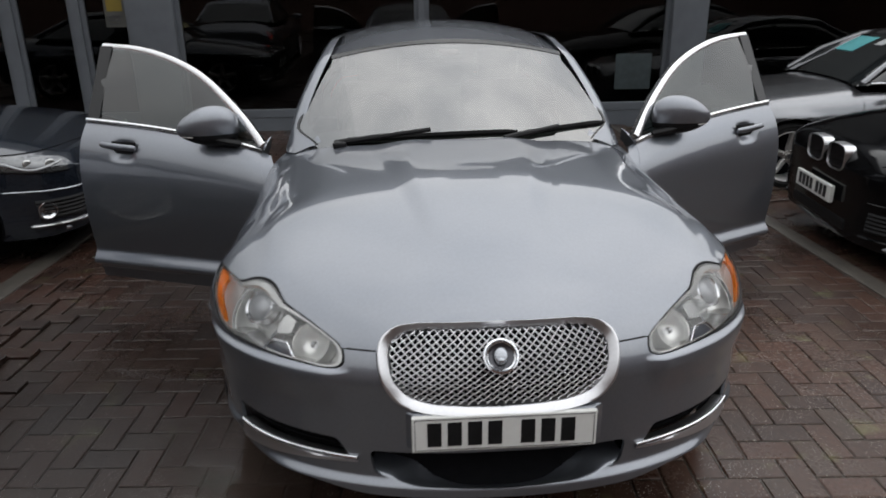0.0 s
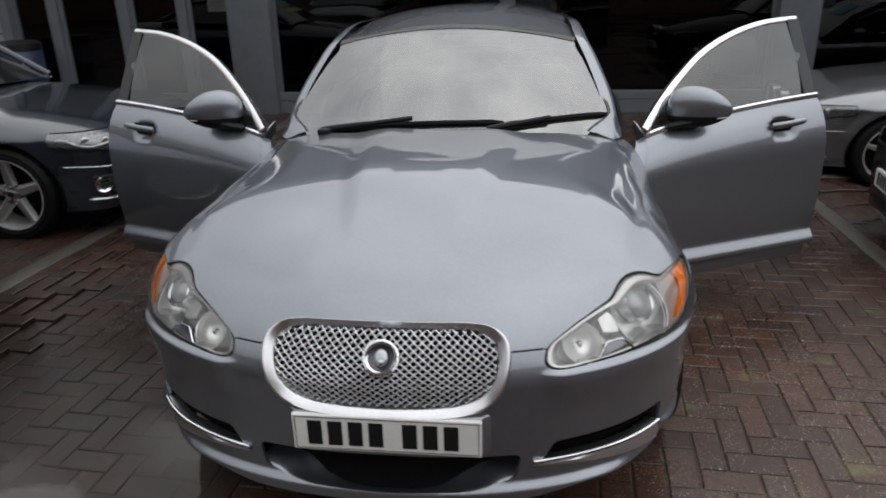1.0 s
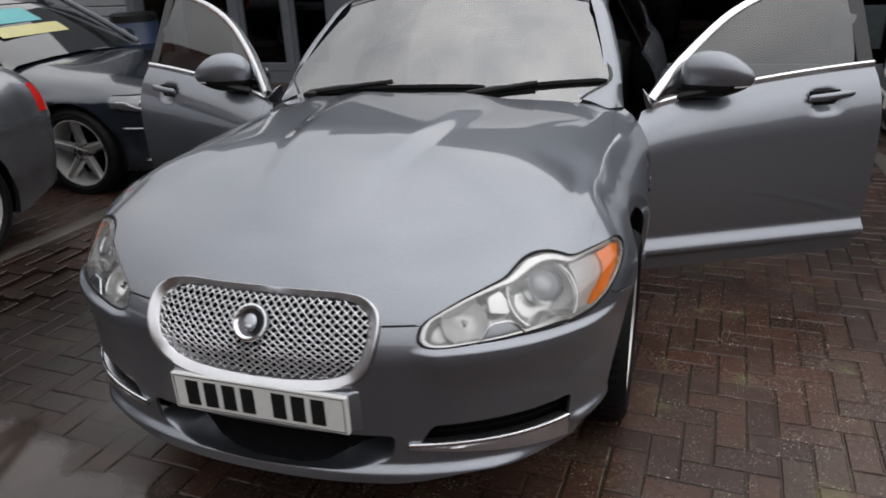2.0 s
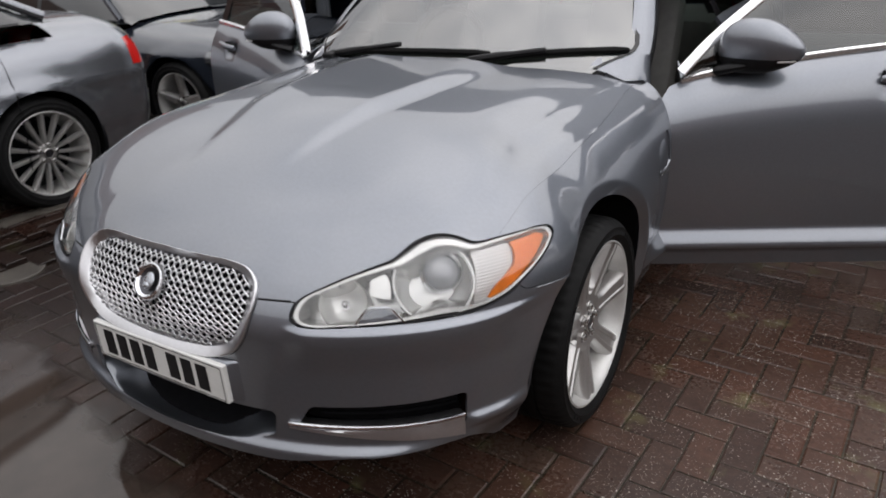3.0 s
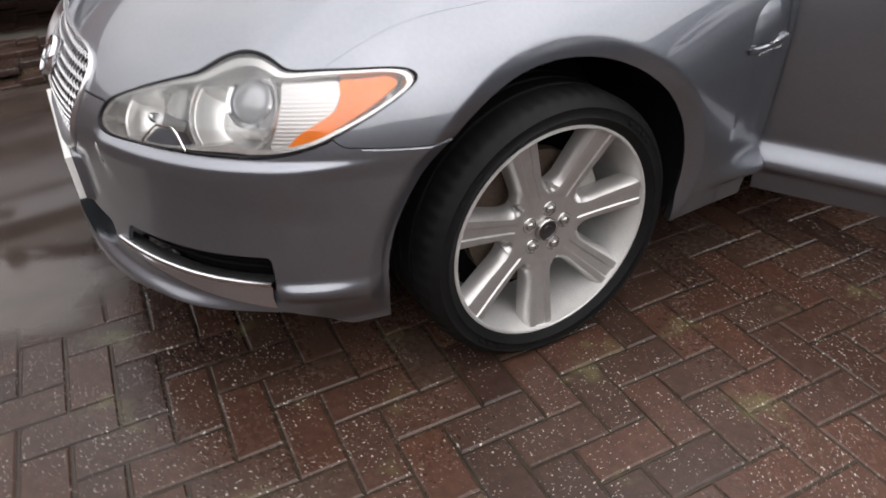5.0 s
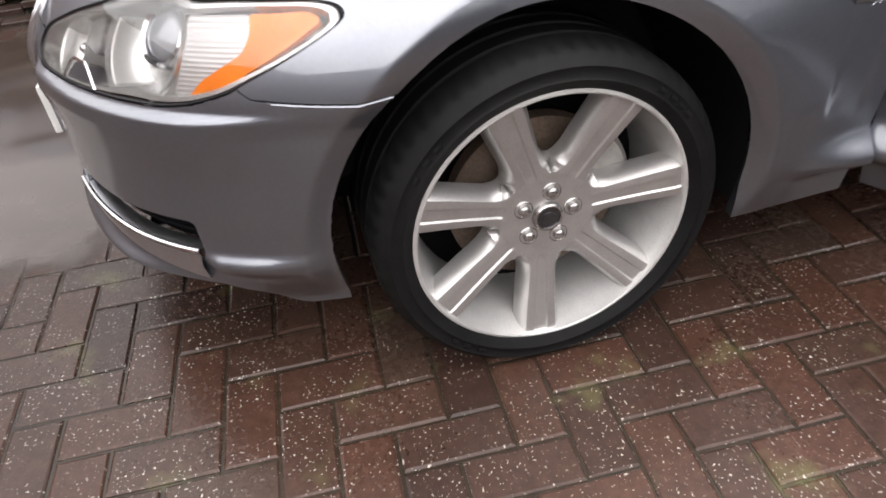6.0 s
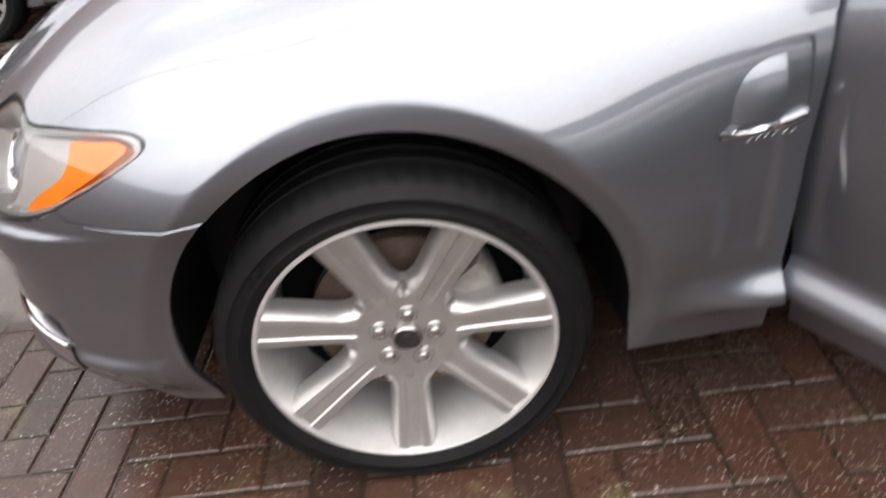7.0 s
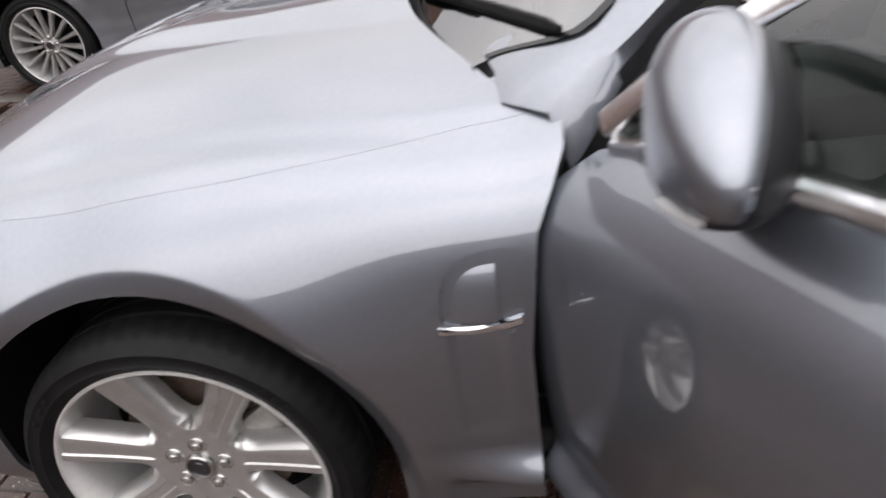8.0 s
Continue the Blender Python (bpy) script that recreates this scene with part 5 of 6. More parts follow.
def inside_shore(x, y):
    """Metres to the shoreline, positive on the water's side."""
    near = np.sqrt(((shore_pts - (x, y)) ** 2).sum(1).min())
    p, q = shore_pts, np.roll(shore_pts, -1, axis=0)
    span = (p[:, 1] > y) != (q[:, 1] > y)
    cut = p[span, 0] + (y - p[span, 1]) / (q[span, 1] - p[span, 1]) * (q[span, 0] - p[span, 0])
    return near if (cut > x).sum() % 2 else -near


def water_depth(x, y):
    w = 0.035 * math.sin(9.0 * x + 5.0 * y) + 0.022 * math.sin(23.0 * y - 17.0 * x + 1.0) + 0.014 * math.sin(51.0 * x + 43.0 * y)
    d = min(max((inside_shore(x, y) + w + 0.02) / 0.10, 0.0), 1.0)
    # shallow films lie in the hollows behind the puddle
    blot = 0.5 * math.sin(2.6 * x + 1.9 * y + 0.9) + 0.35 * math.sin(4.4 * y - 3.7 * x + 2.2) + 0.22 * math.sin(8.1 * x + 6.3 * y) + w * 3
    field = step(x, -2.1, -1.75) * (1 - step(x, -0.72, -0.35)) * (1 - step(y, 1.0, 1.75))
    film = 0.80 * float(field) * float(step(blot, -0.55, 0.55))
    return max(d * d * (3 - 2 * d), film)


wx, wy = np.arange(-2.40, 0.70, 0.03), np.arange(-2.45, 1.78, 0.03)
depth = np.array([[water_depth(x, y) for y in wy] for x in wx])
ids, wv, wd, wf = {}, [], [], []
for i in range(len(wx) - 1):
    for j in range(len(wy) - 1):
        cell = ((i, j), (i + 1, j), (i + 1, j + 1), (i, j + 1))
        if max(depth[c] for c in cell) > 0.001:
            for c in cell:
                if c not in ids:
                    ids[c] = len(wv)
                    wv.append((wx[c[0]], wy[c[1]], 0.0022))
                    wd.append(float(depth[c]))
            wf.append(tuple(ids[c] for c in cell))
water = tagged(mesh("water", wv, wf, WATER), "thin sheet of muddy rain water on the bricks", "water", kind="structure")
water.data.attributes.new("depth", "FLOAT", "POINT").data.foreach_set("value", wd)
# edging strips between the bays
for x0, y0, y1 in ((-2.56, -3.0, 7.2), (2.46, -3.0, 7.2)):
    pts = np.linspace(y0, y1, 40)
    rows = [[(x0 + d, y, ground_z(x0 + d, y) + z) for y in pts] for d, z in ((-0.07, -0.02), (-0.065, 0.008), (-0.05, 0.012), (0.05, 0.012), (0.065, 0.008), (0.07, -0.02))]
    tagged(part("edging", ring(rows, False), KERB, smooth=True), "worn concrete edging strip between parking bays", "edging", kind="structure")
cover = part("manhole_cover", lathe([(0.0, 0.004), (0.14, 0.004), (0.15, 0.001), (0.155, -0.02)], 32, "z"), KERB)
cover.location = (-2.05, 0.62, ground_z(-2.05, 0.62) + 0.006)
tagged(cover, "round pale concrete cover set in the paving", "manhole cover", kind="structure")

# ---- showroom ----
FRONT_Y = 7.5
INSIDE_FLOOR = material("showroom_floor", (0.05, 0.05, 0.052), 0.25, 0, 4, 0.2)
for x0, x1 in ((-3.40, -2.86), (3.16, 3.60), (-6.48, -6.34), (8.4, 8.9)):
    tagged(part("pillar", boxed(x0, x1, FRONT_Y - 0.14, FRONT_Y + 0.16, -0.4, 3.3, 0.012), WALL_GREY, smooth=True), "broad grey painted pillar of the showroom front", "pillar", kind="structure")
for n, (x0, x1) in enumerate(((-6.34, -5.82), (-5.70, -4.86), (-4.73, -4.06), (-3.96, -3.40), (-2.86, 0.03), (0.11, 3.16), (3.60, 8.4))):
    win = tagged(part("window_%d" % (n + 1), boxed(x0 + 0.02, x1 - 0.02, FRONT_Y, FRONT_Y + 0.012, 0.26, 3.28), SHOW_GLASS), "tall dark showroom window in a grey frame", "window", kind="structure")
    win.visible_shadow = False
    for a, b in ((x0, x0 + 0.05), (x1 - 0.05, x1)):
        part("window_frame", boxed(a, b, FRONT_Y - 0.03, FRONT_Y + 0.05, 0.24, 3.3, 0.004), WALL_GREY, win)
    part("window_sill", boxed(x0, x1, FRONT_Y - 0.06, FRONT_Y + 0.06, 0.16, 0.26, 0.006), WALL_GREY, win)
for x0, x1 in ((-5.82, -5.70), (-4.86, -4.73), (-4.06, -3.96), (0.03, 0.11)):
    tagged(part("mullion", boxed(x0, x1, FRONT_Y - 0.07, FRONT_Y + 0.08, 0, 3.3, 0.006), WALL_GREY), "slim grey upright between showroom windows", "mullion", kind="structure")
tagged(part("wall_plinth", boxed(-6.48, 8.9, FRONT_Y - 0.05, FRONT_Y + 0.15, -0.4, 0.16, 0.01), WALL_GREY), "low grey plinth under the windows", "wall", kind="structure")
tagged(part("wall_fascia_low", boxed(2.2, 9.2, FRONT_Y - 0.33, FRONT_Y + 0.4, 3.3, 3.95, 0.02), WALL_GREY), "low grey fascia board over the showroom windows", "wall", kind="structure")
FASCIA = tagged(part("wall_fascia", boxed(-6.6, 2.2, FRONT_Y - 0.35, FRONT_Y + 0.4, 3.3, 4.5, 0.02), WALL_GREY), "grey fascia board above the showroom", "wall", kind="structure")
LETTER = material("sign_pale", (0.24, 0.245, 0.25), 0.4, 0, 30, 0.08)
for k in range(9):
    part("sign_bar", boxed(-2.3 + k * 0.42, -2.02 + k * 0.42, FRONT_Y - 0.37, FRONT_Y - 0.34, 3.75, 4.2, 0.01), LETTER, FASCIA)
# Ceiling and side walls carry the unlit inside's shade in their near-black colour.
tagged(part("ceiling", boxed(-6.48, 8.9, FRONT_Y + 0.1, 14.0, 3.3, 3.42), DARK), "showroom ceiling painted near-black for its shade", "ceiling", kind="structure")
tagged(part("floor", boxed(-6.48, 8.9, FRONT_Y + 0.1, 14.0, -0.05, 0.02), INSIDE_FLOOR), "dark polished showroom floor", "floor", kind="structure")
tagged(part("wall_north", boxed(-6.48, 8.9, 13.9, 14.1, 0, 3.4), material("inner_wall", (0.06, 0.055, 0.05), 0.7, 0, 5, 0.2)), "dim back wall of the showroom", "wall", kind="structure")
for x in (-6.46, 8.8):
    tagged(part("wall_side", boxed(x, x + 0.15, FRONT_Y + 0.1, 14.0, 0, 3.4), DARK), "showroom side wall painted near-black for its shade", "wall", kind="structure")
tagged(part("roof_slab_low", boxed(2.2, 9.2, FRONT_Y + 0.38, 14.2, 3.7, 3.9), WALL_GREY), "lower flat roof of the showroom", "roof", kind="structure")
tagged(part("roof_slab", boxed(-6.6, 2.2, FRONT_Y + 0.38, 14.2, 4.2, 4.4), WALL_GREY), "flat roof of the showroom", "roof", kind="structure")
# slatted wall and drum beside the showroom
SLAT = material("pale_grey_slat", (0.26, 0.27, 0.29), 0.5, 0, 12, 0.12)
side = tagged(part("wall_slatted", boxed(-14.0, -6.50, 7.56, 7.66, 0, 3.4), DARK), "pale grey boarded wall beside the showroom", "wall", kind="structure")
for k in range(24):
    part("board", boxed(-14.0, -6.50, 7.50, 7.57, 0.07 + k * 0.14, 0.198 + k * 0.14, 0.010), SLAT, side)
BLUE = material("dark_blue_plastic", (0.025, 0.04, 0.085), 0.4, 0, 30, 0.15)
drum = part("drum", lathe([(0.0, 0.0), (0.28, 0.0), (0.30, 0.04), (0.30, 0.28), (0.315, 0.30), (0.30, 0.32), (0.30, 0.58), (0.315, 0.60), (0.30, 0.62), (0.30, 0.86), (0.27, 0.92), (0.0, 0.92)], 32, "z"), BLUE, smooth=True)
drum.location = (-6.06, 6.98, 0.0)
part("lid", lathe([(0.0, 0.99), (0.26, 0.985), (0.30, 0.96), (0.305, 0.88), (0.27, 0.87)], 32, "z"), BLACK_PLASTIC, drum, "black lid", True)
tagged(drum, "dark blue plastic drum with a black lid by the showroom", "drum")
# Notice colours are darkened to hold the shade behind the glass.
bm = bmesh.new()
box(bm, -3.69, -3.45, FRONT_Y - 0.012, FRONT_Y - 0.006, 1.27, 1.66)
notice = tagged(part("notice", bm, material("notice_white_shaded", (0.075, 0.075, 0.07), 0.5, 0, 20, 0.06)), "pale notice with a yellow panel on the window, darkened for shade", "notice")
part("notice_panel", boxed(-3.66, -3.48, FRONT_Y - 0.016, FRONT_Y - 0.012, 1.45, 1.62), material("notice_yellow_shaded", (0.20, 0.145, 0.02), 0.5, 0, 20, 0.06), notice)
for k in range(3):
    part("notice_bar", boxed(-3.66, -3.54 + 0.02 * k, FRONT_Y - 0.016, FRONT_Y - 0.012, 1.30 + 0.04 * k, 1.315 + 0.04 * k), DARK_METAL, notice)
tagged(part("poster", boxed(2.52, 2.98, FRONT_Y - 0.012, FRONT_Y - 0.006, 0.42, 0.86, 0.001), material("poster_blue", (0.035, 0.048, 0.052), 0.5, 0, 14, 0.3)), "pale blue grey poster low on the showroom window", "poster")

# ---- closing the yard out of view: low dark buildings behind the camera, sky-blocking side walls ----
FAR_WALL = material("far_brick", (0.13, 0.074, 0.058), 0.8, 0, 3, 0.25)
for x0, x1, h in ((-40, -9, 7.4), (-9, 8, 6.8), (8, 40, 7.8)):
    tagged(part("wall_south", boxed(x0, x1 - 0.05, -15.0, -14.0, 0, h), FAR_WALL), "plain brick building across the yard", "building", kind="structure")
# Unseen side walls, added to block low sky and darken the paint's reflections.
tagged(part("sky_block_west", boxed(-20.5, -19.5, -13.9, 14, 0, 7.5), FAR_WALL), "unseen brick wall added to block low sky", "wall", kind="structure")
tagged(part("sky_block_east", boxed(17.5, 18.5, -13.9, 14, 0, 5.2), FAR_WALL), "unseen brick wall added to block low sky", "wall", kind="structure")


# ---- other parked cars ----
def parked_car(name, label, paint, place, top=1.43, length=4.55, width=1.80, spokes=5, thin=False, kidney=False, rim_r=0.232, fog=True, spoke_w=0.0065, drop=0.0, papers=()):
    """A parked saloon, nose towards -y in its own frame, standing on z = 0."""
    root = tagged(new(name), label, "car")
    root.matrix_basis = place
    ax_f, ax_r, az = 0.80, 0.80 + 2.75, 0.325
    hw = width / 2
    top -= drop
    half_w = curve((0, 0.03, 0.12, 0.3, 0.6, 1.0, 3.4, 3.9, length - 0.25, length - 0.05, length), (0.56 * hw, 0.68 * hw, 0.82 * hw, 0.92 * hw, 0.98 * hw, hw, hw, 0.975 * hw, 0.92 * hw, 0.84 * hw, 0.70 * hw))
    deck = curve((0, 0.05, 0.2, 0.6, 1.2, 1.45, 1.8, 3.3, 3.7, length - 0.25, length), [v - drop for v in (0.66, 0.74, 0.80, 0.89, 0.96, 0.985, 0.99, 1.03, 1.06, 1.06, 0.98)])
    low = curve((0, 0.3, 0.6, 4.0, length - 0.25, length), (0.22, 0.19, 0.20, 0.20, 0.24, 0.34))
    ny, ns = 130, 44
    yy = np.concatenate([np.linspace(0, 0.15, 9)[:-1], np.linspace(0.15, length - 0.15, ny - 16), np.linspace(length - 0.15, length, 9)[1:]])
    ss = np.linspace(0, 1, ns)
    Y, S = np.meshgrid(yy, ss, indexing="ij")
    W, D, L0 = half_w(Y), deck(Y), low(Y)
    z0 = 0.62
    lo = np.clip(S / 0.5, 0, 1)
    ang = np.clip((S - 0.5) / 0.5, 0, 1) ** 1.5 * math.pi / 2
    X = W * np.cos(ang) ** (2 / 3.4)
    Z = np.where(S < 0.5, L0 + (z0 - L0) * lo, z0 + (D - z0) * np.sin(ang) ** (2 / 3.2))
    X = X - 0.05 * (1 - lo) ** 2 + 0.010 * np.exp(-((Z - 0.70) / 0.03) ** 2) - 0.006 * np.exp(-((Z - 0.36) / 0.05) ** 2)
    cut = np.zeros((len(yy) - 1, ns - 1), bool)
    ym, zm = (Y[:-1, :-1] + Y[1:, 1:]) / 2, (Z[:-1, :-1] + Z[1:, 1:]) / 2
    for wy in (ax_f, ax_r):
        d = np.hypot(Y - wy, Z - az)
        X = X + 0.018 * (1 - step(d, 0.37, 0.46)) * (Z < 0.8)
        m = np.hypot(ym - wy, zm - az) < 0.365
        cut |= m & (zm < 0.75)
        pad = np.zeros((len(yy) + 1, ns + 1), int)
        pad[1:-1, 1:-1] = m
        quad = pad[:-1, :-1] + pad[1:, :-1] + pad[:-1, 1:] + pad[1:, 1:]
        e = (quad > 0) & (quad < 4) & (Z < 0.8) & (S > 0)
        k = 0.365 / np.maximum(np.hypot(Y[e] - wy, Z[e] - az), 1e-6)
        Y[e], Z[e] = wy + (Y[e] - wy) * k, az + (Z[e] - az) * k
    hood = (zm > 0.9 - drop) & (ym > 1.42) & (ym < 3.78) & ((X[:-1, :-1] + X[1:, 1:]) / 2 < 0.86 * hw)
    cut |= hood
    verts, faces = [], []
    for sg in (1, -1):
        off = len(verts)
        verts += [(sg * x, y, z) for x, y, z in zip(X.ravel(), Y.ravel(), Z.ravel())]
        for i, j in zip(*np.nonzero(~cut)):
            q = (off + i * ns + j, off + (i + 1) * ns + j, off + (i + 1) * ns + j + 1, off + i * ns + j + 1)
            faces.append(q if sg > 0 else q[::-1])
    n = len(yy) * ns
    for i in (0, len(yy) - 1):
        for j in range(ns - 1):
            q = (i * ns + j, i * ns + j + 1, n + i * ns + j + 1, n + i * ns + j)
            faces.append(q if i == 0 else q[::-1])
    body = mesh("body", verts, faces, paint, root)
    # glasshouse
    gy = [1.38, 1.50, 1.75, 2.10, 2.45, 2.9, 3.25, 3.55, 3.80]
    gz = curve(gy, (0.985 - drop, 1.06 - drop, 1.21 - drop, 1.37 - drop, top, top, top - 0.05, 1.21 - drop, 1.06 - drop))
    gw = curve(gy, (0.80 * hw, 0.79 * hw, 0.74 * hw, 0.68 * hw, 0.66 * hw, 0.66 * hw, 0.68 * hw, 0.72 * hw, 0.75 * hw))
    rows = []
    for y in np.linspace(1.38, 3.80, 40):
        w, z = float(gw(y)), float(gz(y))
        base = float(deck(y)) - 0.02
        side = [(0.86 * hw, base), (0.86 * hw * 0.6 + w * 0.4, base + 0.45 * (z - base)), (w, z - 0.035), (0.9 * w, z - 0.008), (0.45 * w, z + 0.012), (0, z + 0.016)]
        rows.append([(x, y, zz) for x, zz in side] + [(-x, y, zz) for x, zz in side[-2::-1]])
    g = part("glasshouse", ring(rows, False), CAR_GLASS, root, "dark tinted windows", True)
    rr = [[(x, y, z + 0.006) for x, y, z in r[2:-2]] for r in rows if 2.05 < r[0][1] < 3.35]
    part("roof", ring(rr, False), paint, root, smooth=True)
    for sg in (1, -1):
        def line(pts, rad, mat, nm):
            part(nm, sweep([(sg * x, y, z - (drop if z < top - 0.09 else 0)) for x, y, z in pts], rad, 8), mat, root, smooth=True)

        line([(0.86 * hw, 1.42, 0.985), (float(gw(1.75)) + 0.02, 1.72, 1.20), (float(gw(2.1)) + 0.012, 2.10, 1.355), (float(gw(2.6)) + 0.010, 2.6, top - 0.03), (float(gw(3.2)) + 0.01, 3.2, top - 0.075), (float(gw(3.75)) + 0.06, 3.78, 1.07)], 0.028, paint, "pillar")
        line([(0.865 * hw, 1.5, 0.985), (0.865 * hw, 2.6, 1.0), (0.865 * hw, 3.6, 1.04)], 0.010, BLACK_GLOSS if not kidney else CHROME, "waist_trim")
        line([(0.84 * hw, 2.5, 1.0), (float(gw(2.5)) + 0.012, 2.48, top - 0.04)], 0.028, BLACK_GLOSS, "b_post")
        for hy in (2.25, 3.15):
            line([(hw + 0.012, hy, 0.86), (hw + 0.020, hy + 0.1, 0.865), (hw + 0.012, hy + 0.2, 0.87)], 0.013, paint, "handle")
        for dy in (1.42, 2.5, 3.42):
            zz = [z for z in np.linspace(0.26, 0.93 - drop, 12)]
            j = [int(np.argmin(np.abs(yy - dy)))]
            px = [float(np.interp(z, Z[j[0]], X[j[0]])) for z in zz]
            part("shut_line", sweep([(sg * (x + 0.0005), dy, z) for x, z in zip(px, zz)], 0.003, 5), DARK, root)
        part("sill_trim", sweep([(sg * (hw - 0.02), 1.25, 0.22), (sg * (hw - 0.012), 2.2, 0.215), (sg * (hw - 0.02), 3.1, 0.22)], 0.02, 8), BLACK_PLASTIC, root, smooth=True)
        # mirror
        bm = bmesh.new()
        bmesh.ops.create_uvsphere(bm, u_segments=20, v_segments=12, radius=1, matrix=Matrix.LocRotScale((sg * (hw + 0.09), 1.72, 1.02 - drop), None, (0.11, 0.065, 0.07)))
        part("mirror", bm, paint, root, smooth=True)
        def on_side(y, z, out=0.004):
            i = min(max(int(np.searchsorted(yy, y)) - 1, 0), len(yy) - 2)
            q = (y - yy[i]) / (yy[i + 1] - yy[i])
            x0, x1 = (float(np.interp(z, Z[n_][np.argsort(Z[n_])], X[n_][np.argsort(Z[n_])])) for n_ in (i, i + 1))
            return (sg * (x0 + (x1 - x0) * q + out), y - 0.6 * out, z)

        # lamps hug the corners
        def strip(y0, y1, z0_, z1_, mat, nm, lab):
            pts = []
            for y in np.linspace(y0, y1, 14):
                q = (y - y0) / (y1 - y0)
                zs = np.linspace(z0_ + 0.045 * (q ** 1.5 if y0 < 1 else 0), z1_ + 0.02 * q, 7)
                pts.append([on_side(y, z, 0.003) for z in zs])
            return part(nm, ring(pts, False), mat, root, lab, True)

        hl = strip(0.06, 0.47, 0.600, 0.705, LAMP_CLEAR, "headlamp", "clear headlamp")
        for hy, hz, big in ((0.13, 0.655, 0.034), (0.24, 0.668, 0.028)):
            bm = bmesh.new()
            bmesh.ops.create_uvsphere(bm, u_segments=18, v_segments=10, radius=1, matrix=Matrix.Translation(on_side(hy, hz, 0.0)) @ Matrix.Rotation(sg * radians(50), 4, "Z") @ Matrix.Diagonal((big, 0.006, big, 1)))
            part("lamp_bowl", bm, LAMP_SILVER, hl, smooth=True)
        rim = [on_side(y, 0.604 + 0.045 * q ** 1.5) for q, y in zip(np.linspace(0, 1, 20), np.linspace(0.06, 0.46, 20))]
        rim += [on_side(y, 0.715 + 0.012 * q) for q, y in zip(np.linspace(1, 0, 20), np.linspace(0.46, 0.06, 20))]
        part("lamp_rim", sweep(rim, 0.004, 6, True), DARK, hl)
        if not kidney:
            swoosh = [on_side(y, 0.668 - 0.040 * math.sin(math.pi * min(q * 1.25, 1.0)) + 0.018 * q, 0.007) for q, y in zip(np.linspace(0, 1, 24), np.linspace(0.09, 0.42, 24))]
            part("daylight_strip", sweep(swoosh, [0.004] + [0.0075] * 22 + [0.003], 6), LED_WHITE, hl, "slim white lamp strip", True)
        strip(length - 0.17, length, 0.74, 0.90, RED_LAMP, "tail_lamp", "red tail lamp")
        # bumper: a bright crease, the dark side intake with its fog lamp, and the lower lip's end
        crease = [on_side(y, 0.508 - 0.02 * q, 0.001) for q, y in zip(np.linspace(0, 1, 16), np.linspace(0.40, 0.02, 16))]
        part("bumper_crease", sweep(crease, [0.002] + [0.006] * 14 + [0.004], 6), paint if kidney else ALLOY_GREY, root, smooth=True)
        for gz_ in (0.325, 0.350, 0.375, 0.400, 0.425):
            slat = [on_side(y, gz_, 0.001) for y in np.linspace(0.24, 0.03, 14)]
            part("intake_slat", sweep(slat, 0.0125, 6, flat=1.1), BLACK_PLASTIC, root)
        if fog:
            c0 = Vector(on_side(0.19, 0.372, 0.010))
            turn = Vector((sg * 0.80, -0.60, 0)).to_track_quat("Z", "Y").to_matrix().to_4x4()
            bm = lathe([(0.0, -0.006), (0.034, -0.002), (0.044, 0.004), (0.050, 0.010), (0.056, 0.008), (0.060, -0.012)], 28, "z")
            bmesh.ops.transform(bm, matrix=Matrix.Translation(c0) @ turn, verts=bm.verts)
            part("fog_lamp", bm, CHROME if not kidney else DARK_METAL, root, "round fog lamp in a bright ring", True)
        lip_end = [on_side(y, 0.272, 0.006) for y in np.linspace(0.30, 0.02, 14)]
        part("lip_end", sweep(lip_end, [0.004] + [0.010] * 13, 8), BRIGHT_TRIM if not kidney else paint, root, smooth=True)
        if kidney:
            def oval(k, y):
                return [(sg * (0.150 + 0.118 * k * math.copysign(abs(math.cos(q)) ** 0.55, math.cos(q)) * (1 + 0.10 * math.sin(q))), y, 0.680 + 0.085 * (1 - (1 - k) * 1.4) * math.copysign(abs(math.sin(q)) ** 0.55, math.sin(q))) for q in np.linspace(0, math.tau, 40, endpoint=False)]

            kd = part("grille", ring([oval(1, 0.06), oval(1, -0.004), oval(0.985, -0.010), oval(0.955, -0.010), oval(0.94, -0.002), oval(0.93, 0.05)]), GRILLE_SATIN, root, "chrome framed grille", True)
            bm = bmesh.new()
            bm.faces.new([bm.verts.new(p) for p in oval(0.935, 0.012)])
            part("grille_core", bm, DARK, kd)
            for k in range(8):
                part("grille_bar", boxed(sg * (0.060 + 0.0250 * k), sg * (0.066 + 0.0250 * k), -0.004, 0.012, 0.612, 0.748, 0.001), DARK_METAL, kd)
        part("wheel_housing", ring([[(sg * x, wy + 0.375 * math.cos(a), az + 0.375 * math.sin(a)) for a in np.linspace(-0.3, math.pi + 0.3, 24)] for wy in (ax_f,) for x in (0.4, hw - 0.02)], False), DARK, root)
        part("wheel_housing", ring([[(sg * x, wy + 0.375 * math.cos(a), az + 0.375 * math.sin(a)) for a in np.linspace(-0.3, math.pi + 0.3, 24)] for wy in (ax_r,) for x in (0.4, hw - 0.02)], False), DARK, root)
        for wy in (ax_f, ax_r):
            road_wheel(root, (sg * (hw - 0.012), wy, az), sg, spokes, 0.325, rim_r, 0.21, 90, thin, False, spoke_w)
    if not kidney:
        kd = part("grille", boxed(-0.34, 0.34, -0.03, 0.03, 0.34, 0.70, 0.05), CHROME, root, "chrome framed grille", True)
        part("grille_core", boxed(-0.31, 0.31, -0.036, -0.01, 0.37, 0.67, 0.04), DARK, kd)
